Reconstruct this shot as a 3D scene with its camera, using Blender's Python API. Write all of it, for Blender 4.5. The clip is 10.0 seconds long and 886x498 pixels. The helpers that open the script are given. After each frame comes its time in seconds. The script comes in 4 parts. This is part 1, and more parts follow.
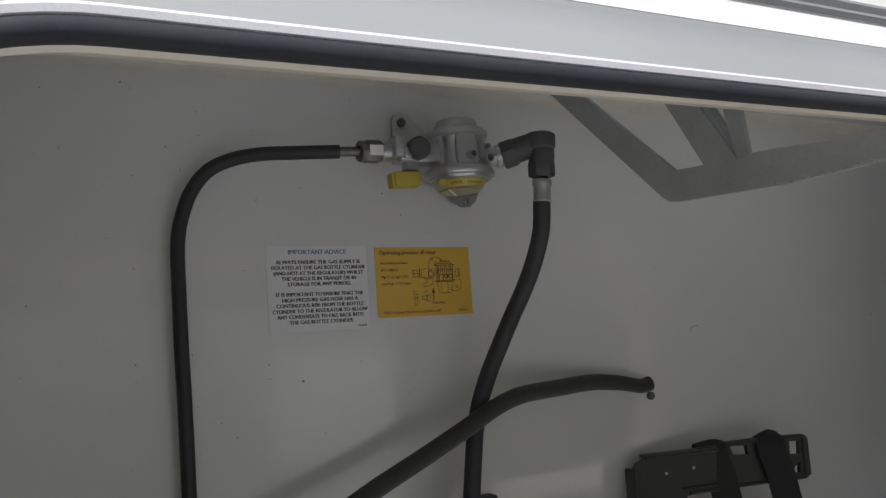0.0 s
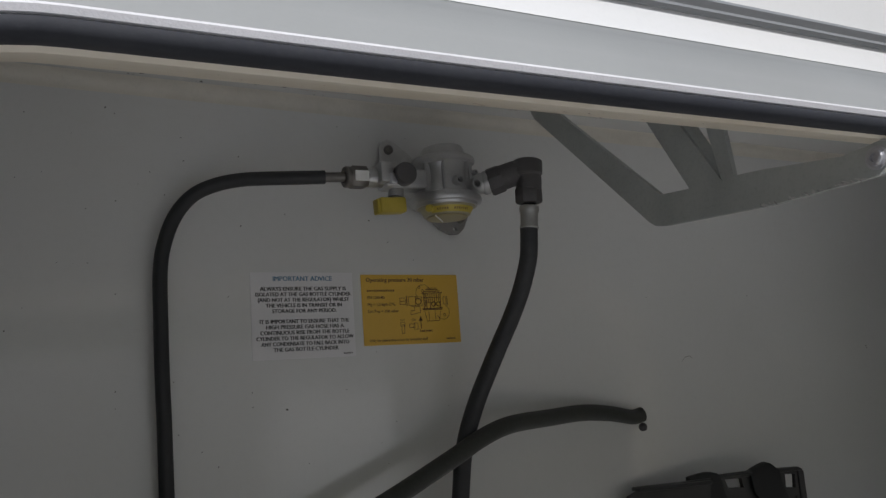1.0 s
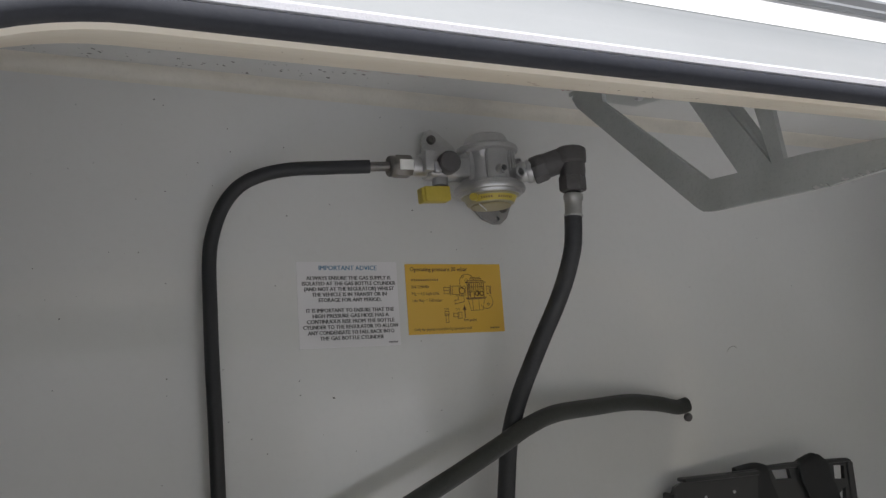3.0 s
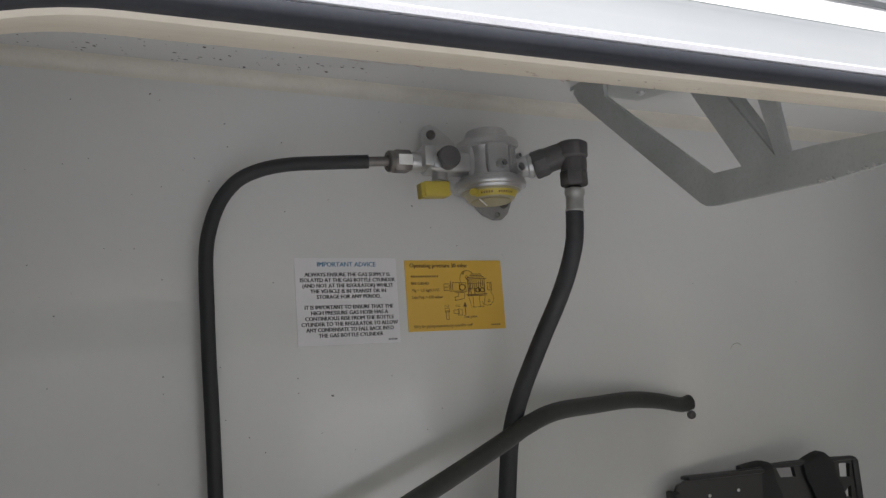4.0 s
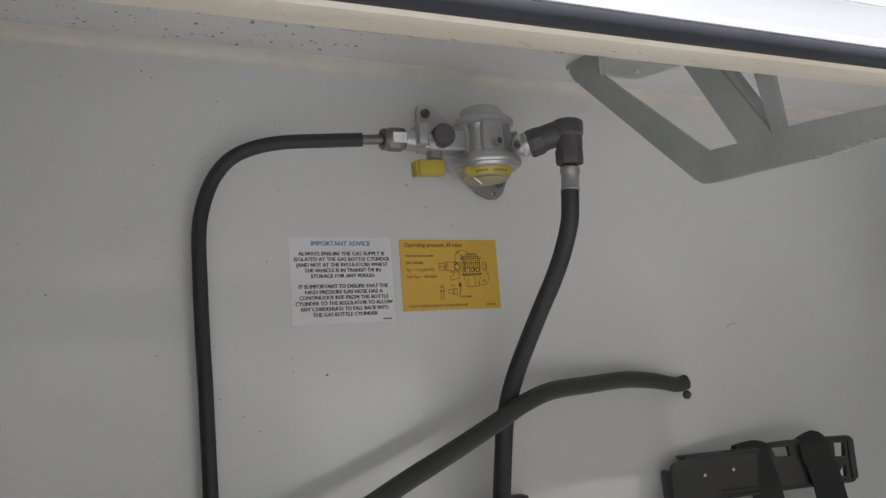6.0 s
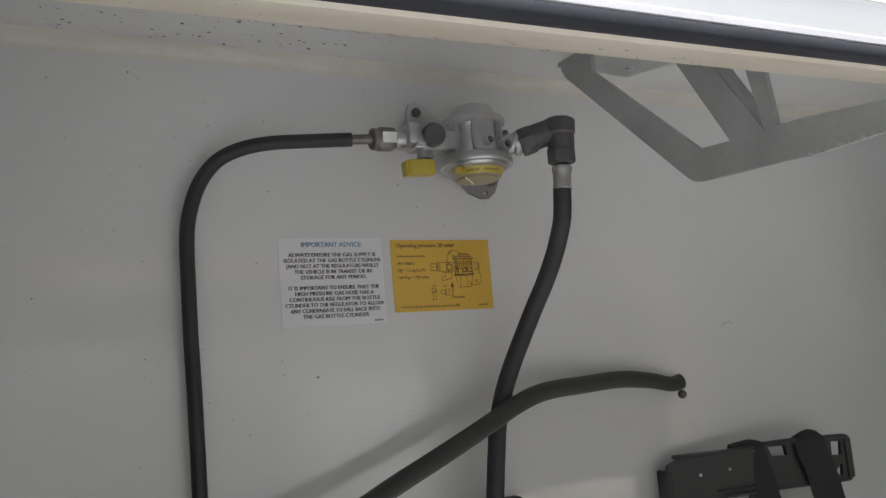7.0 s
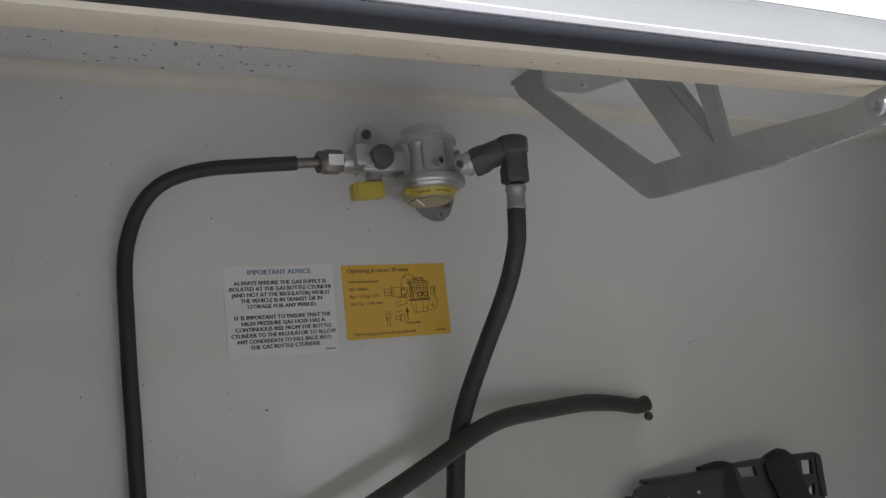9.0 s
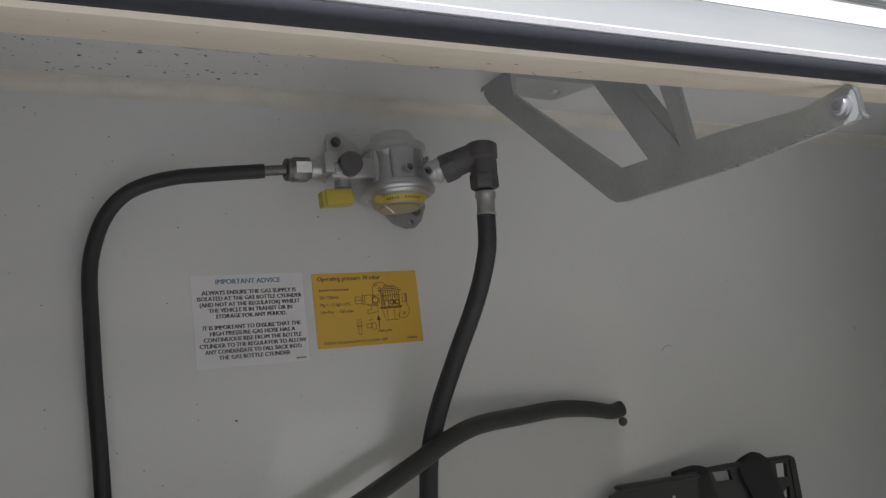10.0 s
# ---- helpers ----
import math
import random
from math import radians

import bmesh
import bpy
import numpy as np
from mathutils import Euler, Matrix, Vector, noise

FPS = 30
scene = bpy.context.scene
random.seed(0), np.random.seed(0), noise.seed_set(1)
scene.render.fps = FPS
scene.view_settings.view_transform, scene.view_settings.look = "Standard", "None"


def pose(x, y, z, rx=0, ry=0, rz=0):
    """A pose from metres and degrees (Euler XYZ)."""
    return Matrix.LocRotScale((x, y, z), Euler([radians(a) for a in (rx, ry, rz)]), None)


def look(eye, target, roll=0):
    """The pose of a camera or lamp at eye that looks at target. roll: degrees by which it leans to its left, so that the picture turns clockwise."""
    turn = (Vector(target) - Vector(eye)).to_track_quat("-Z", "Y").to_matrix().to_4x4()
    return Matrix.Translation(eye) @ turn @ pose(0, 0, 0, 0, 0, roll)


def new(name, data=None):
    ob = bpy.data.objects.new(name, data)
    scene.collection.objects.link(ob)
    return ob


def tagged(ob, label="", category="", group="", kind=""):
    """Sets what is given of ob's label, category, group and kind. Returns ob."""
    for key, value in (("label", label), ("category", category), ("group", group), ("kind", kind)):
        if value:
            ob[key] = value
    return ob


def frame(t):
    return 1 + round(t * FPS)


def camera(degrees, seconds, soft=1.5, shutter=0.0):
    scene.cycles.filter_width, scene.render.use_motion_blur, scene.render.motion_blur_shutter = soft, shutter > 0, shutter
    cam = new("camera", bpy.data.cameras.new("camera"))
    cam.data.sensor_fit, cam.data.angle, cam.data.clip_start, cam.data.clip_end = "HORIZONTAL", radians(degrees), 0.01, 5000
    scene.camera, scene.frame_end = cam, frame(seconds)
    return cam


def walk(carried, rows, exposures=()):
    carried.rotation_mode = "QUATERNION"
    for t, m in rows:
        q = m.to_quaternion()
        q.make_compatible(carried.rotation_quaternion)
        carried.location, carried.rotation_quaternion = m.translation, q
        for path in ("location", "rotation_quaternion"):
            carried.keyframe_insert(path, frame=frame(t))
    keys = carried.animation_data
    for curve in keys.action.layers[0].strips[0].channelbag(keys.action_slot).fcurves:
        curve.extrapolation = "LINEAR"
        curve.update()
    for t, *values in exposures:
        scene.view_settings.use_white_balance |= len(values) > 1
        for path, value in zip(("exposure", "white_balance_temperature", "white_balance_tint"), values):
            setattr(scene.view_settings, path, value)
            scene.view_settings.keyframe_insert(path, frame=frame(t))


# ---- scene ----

cam = camera(54.8, 10.0, soft=1.4)
PATH = [
    (0.0, 0.0000, 0.1199, 0.5000, -29.34, 6.33, 4.02),
    (0.5, 0.0074, 0.1225, 0.4931, -29.29, 8.60, 4.13),
    (1.0, 0.0124, 0.1210, 0.4882, -29.29, 9.12, 4.06),
    (1.5, 0.0193, 0.1204, 0.4916, -29.25, 9.35, 4.73),
    (2.0, 0.0124, 0.1243, 0.4826, -28.67, 9.34, 4.54),
    (2.5, 0.0008, 0.1245, 0.4799, -27.62, 9.41, 4.07),
    (4.0, 0.0083, 0.1330, 0.4789, -26.99, 9.21, 4.24),
    (4.5, 0.0099, 0.1320, 0.4751, -27.04, 9.11, 4.29),
    (5.0, 0.0115, 0.1363, 0.4725, -27.08, 8.58, 4.25),
    (5.5, 0.0107, 0.1359, 0.4731, -27.12, 8.37, 4.22),
    (7.0, 0.0200, 0.1379, 0.4753, -27.12, 8.19, 4.73),
    (7.5, 0.0268, 0.1404, 0.4795, -27.13, 8.54, 4.98),
    (8.0, 0.0313, 0.1389, 0.4803, -27.28, 9.08, 5.56),
    (8.5, 0.0327, 0.1411, 0.4782, -27.28, 9.20, 5.71),
    (9.0, 0.0488, 0.1443, 0.4774, -28.11, 9.57, 6.25),
    (9.5, 0.0565, 0.1455, 0.4741, -29.00, 10.20, 6.70),
    (10.0, 0.0582, 0.1426, 0.4728, -29.12, 10.26, 7.12),
]
EXPOSURES = [(0.0, -0.02, 6500, 10), (0.5, -0.38, 6500, 10), (1.0, -0.4, 6500, 10), (1.8, -0.24, 6500, 10.5), (2.5, 0.22, 6500, 11), (4.0, 0.6, 6500, 11), (5.5, 0.87, 6500, 11), (7.0, 0.7, 6500, 11),
             (8.0, 0.37, 6500, 11), (10.0, 0.37, 6500, 11)]
walk(cam, [(t, pose(x, y, z, 90 + pitch, roll, yaw)) for t, x, y, z, yaw, pitch, roll in PATH], EXPOSURES)

# ---- light ----
SUN_ELEVATION, SUN_TURN = 54.0, 212.0
world = bpy.data.worlds.new("sky")
scene.world = world
world.use_nodes = True
wn = world.node_tree.nodes
sky = wn.new("ShaderNodeTexSky")
sky.sky_type, sky.sun_disc = "NISHITA", False
sky.sun_elevation, sky.sun_rotation = radians(SUN_ELEVATION), radians(SUN_TURN)
sky.air_density, sky.dust_density, sky.ozone_density = 1.0, 2.0, 1.0
wn["Background"].inputs["Strength"].default_value = 0.08
world.node_tree.links.new(sky.outputs["Color"], wn["Background"].inputs["Color"])
sun = new("sun", bpy.data.lights.new("sun", "SUN"))
sun.data.energy, sun.data.angle, sun.data.color = 5.0, radians(0.6), (0.985, 0.985, 1.0)
_a, _e = radians(SUN_TURN), radians(SUN_ELEVATION)
_way = Vector((math.sin(_a) * math.cos(_e), math.cos(_a) * math.cos(_e), math.sin(_e)))
sun.matrix_world = look(_way * 20, (0, 0, 0))


# ---- materials ----
def material(name, base, rough=0.5, metal=0.0, fine=0.0, coarse=0.0, fine_size=400.0, coarse_size=12.0, bump=0.0, bump_size=300.0,
             tint=None, rough_var=0.0, coat=0.0, stretch=(1, 1, 1)):
    """A Principled surface with colour variation at two scales, relief and uneven gloss."""
    m = bpy.data.materials.new(name)
    m.use_nodes = True
    nt = m.node_tree
    nodes, links = nt.nodes, nt.links
    b = nodes["Principled BSDF"]
    b.inputs["Roughness"].default_value, b.inputs["Metallic"].default_value = rough, metal
    b.inputs["Coat Weight"].default_value = coat
    b.inputs["Coat Roughness"].default_value = 0.08
    geo = nodes.new("ShaderNodeNewGeometry")
    mp = nodes.new("ShaderNodeMapping")
    mp.inputs["Scale"].default_value = stretch
    links.new(geo.outputs["Position"], mp.inputs["Vector"])

    def wave(size, detail=4.0):
        n = nodes.new("ShaderNodeTexNoise")
        n.inputs["Scale"].default_value, n.inputs["Detail"].default_value = size, detail
        links.new(mp.outputs["Vector"], n.inputs["Vector"])
        return n.outputs["Fac"]

    def mix(a, bcol, fac):
        n = nodes.new("ShaderNodeMix")
        n.data_type = "RGBA"
        for s, v in ((n.inputs[6], a), (n.inputs[7], bcol)):
            if isinstance(v, tuple):
                s.default_value = (*v, 1)
            else:
                links.new(v, s)
        links.new(fac, n.inputs[0])
        return n.outputs[2]

    def ramp(fac, lo, hi, top=1.0):
        n = nodes.new("ShaderNodeMapRange")
        links.new(fac, n.inputs[0])
        for i, v in enumerate((lo, hi, 0.0, top)):
            n.inputs[i + 1].default_value = v
        return n.outputs[0]

    colour = base
    dark = tint or tuple(c * 0.6 for c in base)
    if coarse:
        colour = mix(colour, dark, ramp(wave(coarse_size, 6.0), 0.42, 0.72, coarse))
    if fine:
        colour = mix(colour, dark, ramp(wave(fine_size), 0.5, 0.75, fine))
    if isinstance(colour, tuple):
        b.inputs["Base Color"].default_value = (*colour, 1)
    else:
        links.new(colour, b.inputs["Base Color"])
    if rough_var:
        n = nodes.new("ShaderNodeMapRange")
        links.new(wave(coarse_size * 3), n.inputs[0])
        for i, v in enumerate((0.3, 0.7, max(rough - rough_var, 0.02), rough + rough_var)):
            n.inputs[i + 1].default_value = v
        links.new(n.outputs[0], b.inputs["Roughness"])
    if bump:
        n = nodes.new("ShaderNodeBump")
        n.inputs["Strength"].default_value, n.inputs["Distance"].default_value = bump, 0.001
        links.new(wave(bump_size), n.inputs["Height"])
        links.new(n.outputs["Normal"], b.inputs["Normal"])
    return m


GELCOAT = material("gelcoat", (0.732, 0.737, 0.730), 0.07, coarse=0.22, coarse_size=7, fine=0.12, fine_size=160, bump=0.06, bump_size=90, tint=(0.60, 0.60, 0.585), rough_var=0.025)
GELCOAT.node_tree.nodes["Principled BSDF"].inputs["Specular IOR Level"].default_value = 0.75
COVE = material("cove_gelcoat", (0.73, 0.70, 0.63), 0.3, coarse=0.3, coarse_size=25, fine=0.15, bump=0.1)
CREAM = material("cream_edge", (0.79, 0.725, 0.61), 0.45, coarse=0.45, coarse_size=22, fine=0.25, fine_size=240, bump=0.25, bump_size=260, tint=(0.60, 0.50, 0.37), stretch=(0.4, 1, 1))
RUBBER_SEAL = material("seal_rubber", (0.030, 0.032, 0.039), 0.72, coarse=0.5, coarse_size=30, fine=0.4, bump=0.12, bump_size=500, tint=(0.045, 0.047, 0.053))
RUBBER_SEAL.node_tree.nodes["Principled BSDF"].inputs["Specular IOR Level"].default_value = 0.25
SILVER = material("silver_paint", (0.80, 0.79, 0.82), 0.36, metal=0.25, fine=0.25, fine_size=900, coarse=0.2, coarse_size=30, bump=0.15, bump_size=1100)
# white flange whose base is greyed for the shade it lies in
FLANGE = material("shaded_white_flange", (0.29, 0.30, 0.30), 0.28, coarse=0.25, coarse_size=6, fine=0.08)
BODY = material("white_body_paint", (0.82, 0.82, 0.81), 0.22, coarse=0.1, coarse_size=4, fine=0.06, coat=0.4)
RAIL = material("anodised_rail", (0.40, 0.41, 0.42), 0.4, metal=0.5, coarse=0.2, fine=0.1, stretch=(0.1, 1, 1))
HOSE = material("hose_rubber", (0.030, 0.032, 0.036), 0.58, coarse=0.5, coarse_size=40, fine=0.4, bump=0.2, bump_size=700, tint=(0.055, 0.057, 0.060))
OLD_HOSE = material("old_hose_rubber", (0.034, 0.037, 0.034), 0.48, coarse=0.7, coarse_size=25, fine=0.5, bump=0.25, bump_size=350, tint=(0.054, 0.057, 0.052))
SHEATH = material("pvc_sheath", (0.026, 0.028, 0.031), 0.52, coarse=0.4, coarse_size=30, fine=0.3, tint=(0.03, 0.032, 0.035))
PIPE = material("dull_pipe", (0.20, 0.19, 0.18), 0.4, metal=0.85, coarse=0.5, coarse_size=60, fine=0.3)
NICKEL = material("nickel", (0.20, 0.19, 0.178), 0.42, metal=0.85, coarse=0.4, coarse_size=90, fine=0.3, rough_var=0.1)
ALLOY = material("cast_alloy", (0.52, 0.52, 0.52), 0.38, metal=0.8, coarse=0.25, coarse_size=60, fine=0.25, fine_size=900, bump=0.12, bump_size=900, rough_var=0.1)
ALLOY_PLATE = material("alloy_plate", (0.60, 0.60, 0.59), 0.42, metal=0.35, coarse=0.4, coarse_size=70, fine=0.3, bump=0.15, bump_size=800)
DULL_LUG = material("dull_cast_lug", (0.33, 0.325, 0.315), 0.5, metal=0.4, coarse=0.35, coarse_size=70, fine=0.3, bump=0.15, bump_size=800)
# base lifted well above black, veiling glare included in the colour
BLACK_FITTING = material("black_fitting", (0.082, 0.079, 0.080), 0.5, metal=0.1, coarse=0.6, coarse_size=80, fine=0.5, bump=0.3, bump_size=700, tint=(0.105, 0.10, 0.10))
BLACK_PLASTIC = material("black_plastic", (0.031, 0.032, 0.032), 0.45, coarse=0.5, coarse_size=40, fine=0.4, bump=0.15, bump_size=800, tint=(0.04, 0.04, 0.04))
YELLOW = material("yellow_plastic", (0.52, 0.41, 0.065), 0.4, coarse=0.4, coarse_size=60, fine=0.2, tint=(0.38, 0.30, 0.03))
YELLOW_RIM = material("yellowed_rim", (0.37, 0.32, 0.18), 0.4, coarse=0.5, coarse_size=70, fine=0.3, tint=(0.34, 0.30, 0.18))
WHITE_TAG = material("white_tag", (0.86, 0.86, 0.84), 0.5, coarse=0.3, coarse_size=120)
CLEAR_CUP = material("pale_bonnet", (0.37, 0.34, 0.23), 0.35, metal=0.15, coarse=0.3, coarse_size=80, fine=0.2)
# base lightened to take in the lens veil over the bracket
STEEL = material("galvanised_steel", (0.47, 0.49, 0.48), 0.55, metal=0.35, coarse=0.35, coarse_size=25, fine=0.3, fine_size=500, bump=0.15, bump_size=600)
BRIGHT_STEEL = material("bright_steel", (0.62, 0.62, 0.64), 0.28, metal=0.9, coarse=0.4, coarse_size=120, fine=0.3)
PALE_BOLT = material("dull_zinc", (0.50, 0.50, 0.53), 0.42, metal=0.6, coarse=0.4, coarse_size=150, fine=0.3, bump=0.2, bump_size=700)
PAPER = material("white_vinyl", (0.80, 0.793, 0.81), 0.16, coarse=0.08, coarse_size=30, fine=0.05, bump=0.05, bump_size=120)
ORANGE = material("amber_vinyl", (0.76, 0.48, 0.085), 0.2, coarse=0.15, coarse_size=35, fine=0.08, bump=0.05, bump_size=120, tint=(0.68, 0.41, 0.06))
INK = material("black_ink", (0.075, 0.075, 0.08), 0.4, fine=0.2)
BLUE_INK = material("blue_ink", (0.10, 0.24, 0.38), 0.4, fine=0.2)
BROWN_INK = material("brown_ink", (0.17, 0.10, 0.035), 0.4, fine=0.2)
MOULD = material("mould", (0.13, 0.13, 0.125), 0.8, fine=0.4)
GRIME = material("grime", (0.30, 0.305, 0.295), 0.8, fine=0.4)
FAINT_MARK = material("faint_mark", (0.40, 0.40, 0.385), 0.6, fine=0.3)
FERRULE = material("dull_ferrule", (0.46, 0.46, 0.445), 0.42, metal=0.7, coarse=0.15, coarse_size=60, fine=0.15)
SCUFF = material("scuff", (0.20, 0.12, 0.075), 0.7, fine=0.4)
RED_SCUFF = material("red_scuff", (0.27, 0.07, 0.05), 0.7, fine=0.4)
PAVING = material("paving", (0.37, 0.37, 0.37), 0.85, coarse=0.4, coarse_size=1.2, fine=0.4, fine_size=40, bump=0.4, bump_size=60)
REFLECTED_SLOPE = material("grey_reflected_slope", (0.235, 0.235, 0.23), 0.85, coarse=0.3, coarse_size=0.9, fine=0.3, fine_size=50, bump=0.4, bump_size=60)
SKY_BLOCK = material("dark_sky_block", (0.055, 0.065, 0.035), 0.9, coarse=0.6, coarse_size=1.5, fine=0.5, fine_size=25, bump=0.6, bump_size=20)
REFLECTED_STRIP = material("pale_reflected_strip", (0.62, 0.61, 0.59), 0.9, coarse=0.2, coarse_size=1.2, fine=0.4, fine_size=45, bump=0.6, bump_size=45)
# for the added panel that keeps the right outside dark
SHADE_WALL = material("dark_light_block", (0.05, 0.043, 0.036), 0.85, coarse=0.3, coarse_size=2, fine=0.3, fine_size=60, bump=0.3, bump_size=80)
BOUNCE_FLOOR = material("bounce_floor_gelcoat", (0.74, 0.74, 0.72), 0.45, coarse=0.4, coarse_size=9, fine=0.3, bump=0.3)
WEBBING = material("strap_webbing", (0.020, 0.021, 0.021), 0.7, fine=0.4, fine_size=900, bump=0.5, bump_size=1500)


# ---- building helpers ----
def mesh_from(name, bm, mat, smooth=35):
    bmesh.ops.recalc_face_normals(bm, faces=bm.faces)
    me = bpy.data.meshes.new(name)
    for e in bm.edges:
        e.smooth = len(e.link_faces) == 2 and e.calc_face_angle(0) < radians(smooth)
    for f in bm.faces:
        f.smooth = True
    bm.to_mesh(me)
    bm.free()
    me.materials.append(mat)
    return me


def part(name, bm, mat, parent=None, label="", m=None, smooth=35):
    ob = new(name, mesh_from(name, bm, mat, smooth))
    if m is not None:
        ob.matrix_basis = m
    ob.parent = parent
    return tagged(ob, label)


def thing(name, m, label, category, group=""):
    ob = new(name)
    ob.empty_display_size = 0.02
    ob.matrix_basis = m
    return tagged(ob, label, category, group)


def structure(name, bm, mat, label, category, smooth=35):
    return tagged(part(name, bm, mat, smooth=smooth), label, category, kind="structure")


def box(x0, y0, z0, x1, y1, z1, bevel=0.0, segments=2, bm=None):
    b = bmesh.new()
    bmesh.ops.create_cube(b, size=1.0, matrix=Matrix.Translation(((x0 + x1) / 2, (y0 + y1) / 2, (z0 + z1) / 2)) @ Matrix.Diagonal((x1 - x0, y1 - y0, z1 - z0, 1)))
    if bevel:
        bmesh.ops.bevel(b, geom=b.edges[:], offset=bevel, segments=segments, affect="EDGES", profile=0.5)
    return b if bm is None else joined(bm, b)


def joined(bm, other, m=None):
    """Adds another bmesh to bm."""
    if m is not None:
        bmesh.ops.transform(other, matrix=m, verts=other.verts)
    me = bpy.data.meshes.new("tmp")
    other.to_mesh(me)
    other.free()
    bm.from_mesh(me)
    bpy.data.meshes.remove(me)
    return bm


def lathe(profile, n=40, m=None, sides=None):
    """Turns (radius, height) pairs round z; closed at radius 0."""
    bm = bmesh.new()
    n = sides or n
    rings = []
    for r, h in profile:
        if r < 1e-6:
            rings.append([bm.verts.new((0, 0, h))])
        else:
            rings.append([bm.verts.new((r * math.cos(2 * math.pi * i / n), r * math.sin(2 * math.pi * i / n), h)) for i in range(n)])
    for a, b in zip(rings, rings[1:]):
        for i in range(n):
            j = (i + 1) % n
            if len(a) == 1 and len(b) == 1:
                continue
            if len(a) == 1:
                bm.faces.new((a[0], b[i], b[j]))
            elif len(b) == 1:
                bm.faces.new((a[i], a[j], b[0]))
            else:
                bm.faces.new((a[i], a[j], b[j], b[i]))
    if m is not None:
        bmesh.ops.transform(bm, matrix=m, verts=bm.verts)
    return bm


def toward(a, b):
    """The pose at a whose z axis points to b."""
    return Matrix.Translation(a) @ (Vector(b) - Vector(a)).to_track_quat("Z", "Y").to_matrix().to_4x4()


def spline(points, steps=8):
    pts = [Vector(p) for p in points]
    pts = [2 * pts[0] - pts[1]] + pts + [2 * pts[-1] - pts[-2]]
    out = []
    for i in range(1, len(pts) - 2):
        a, b, c, d = pts[i - 1:i + 3]
        for k in range(steps):
            t = k / steps
            out.append(0.5 * (2 * b + (c - a) * t + (2 * a - 5 * b + 4 * c - d) * t * t + (3 * b - a - 3 * c + d) * t ** 3))
    return out + [pts[-2]]


def tube(points, radius, n=20, steps=8, hollow=0.0, squash=None):
    """A round hose along a smooth line; radius may be a function of 0..1; hollow: depth of the bore seen at its end."""
    line = spline(points, steps) if steps else [Vector(p) for p in points]
    bm = bmesh.new()
    rings = []
    side = None
    for i, p in enumerate(line):
        d = (line[min(i + 1, len(line) - 1)] - line[max(i - 1, 0)]).normalized()
        if side is None:
            side = d.cross(Vector((0.1, 1, 0.2))).normalized()
        side = (side - d * side.dot(d)).normalized()
        up = d.cross(side)
        t = i / (len(line) - 1)
        r = radius(t) if callable(radius) else radius
        sq = squash(t) if squash else 1.0
        rings.append([bm.verts.new(p + r * (math.cos(2 * math.pi * k / n) * side * sq + math.sin(2 * math.pi * k / n) * up / sq)) for k in range(n)])
    last = line[-1]
    d = (line[-1] - line[-2]).normalized()
    if hollow:
        rings.append([bm.verts.new(last + (v.co - last) * 0.62) for v in rings[-1]])
        rings.append([bm.verts.new(v.co - d * hollow) for v in rings[-1]])
    for a, b in zip(rings, rings[1:]):
        for k in range(n):
            bm.faces.new((a[k], a[(k + 1) % n], b[(k + 1) % n], b[k]))
    bm.faces.new(rings[0][::-1])
    bm.faces.new(rings[-1])
    return bm


def plate(outline, thick, holes=(), bevel=0.0):
    """A flat plate in x, z with that outline, from y = 0 to y = thick; holes are outlines too."""
    bm = bmesh.new()
    loops = [[bm.verts.new((x, 0, z)) for x, z in o] for o in (outline, *holes)]
    edges = [bm.edges.new((l[i], l[(i + 1) % len(l)])) for l in loops for i in range(len(l))]
    bmesh.ops.triangle_fill(bm, edges=edges, use_beauty=True)
    bmesh.ops.dissolve_limit(bm, angle_limit=0.01, verts=bm.verts[:], edges=bm.edges[:])
    ex = bmesh.ops.extrude_face_region(bm, geom=bm.faces[:])
    bmesh.ops.translate(bm, vec=(0, thick, 0), verts=[g for g in ex["geom"] if isinstance(g, bmesh.types.BMVert)])
    return bm


def rounded(x0, z0, x1, z1, r, n=6):
    out = []
    for cx, cz, a0 in ((x1 - r, z1 - r, 0), (x0 + r, z1 - r, 90), (x0 + r, z0 + r, 180), (x1 - r, z0 + r, 270)):
        out += [(cx + r * math.cos(radians(a0 + 90 * i / n)), cz + r * math.sin(radians(a0 + 90 * i / n))) for i in range(n + 1)]
    return out


def circle(x, z, r, n=16):
    return [(x + r * math.cos(2 * math.pi * i / n), z + r * math.sin(2 * math.pi * i / n)) for i in range(n)]


def sweep(path, profile, closed=True):
    """Carries a profile of (outward, y) pairs round a path of (x, z, nx, nz)."""
    bm = bmesh.new()
    rows = [[bm.verts.new((x + nx * d, y, z + nz * d)) for d, y in profile] for x, z, nx, nz in path]
    for a, b in zip(rows, rows[1:] + rows[:1]) if closed else zip(rows, rows[1:]):
        for k in range(len(profile) - 1):
            bm.faces.new((a[k], b[k], b[k + 1], a[k + 1]))
    return bm


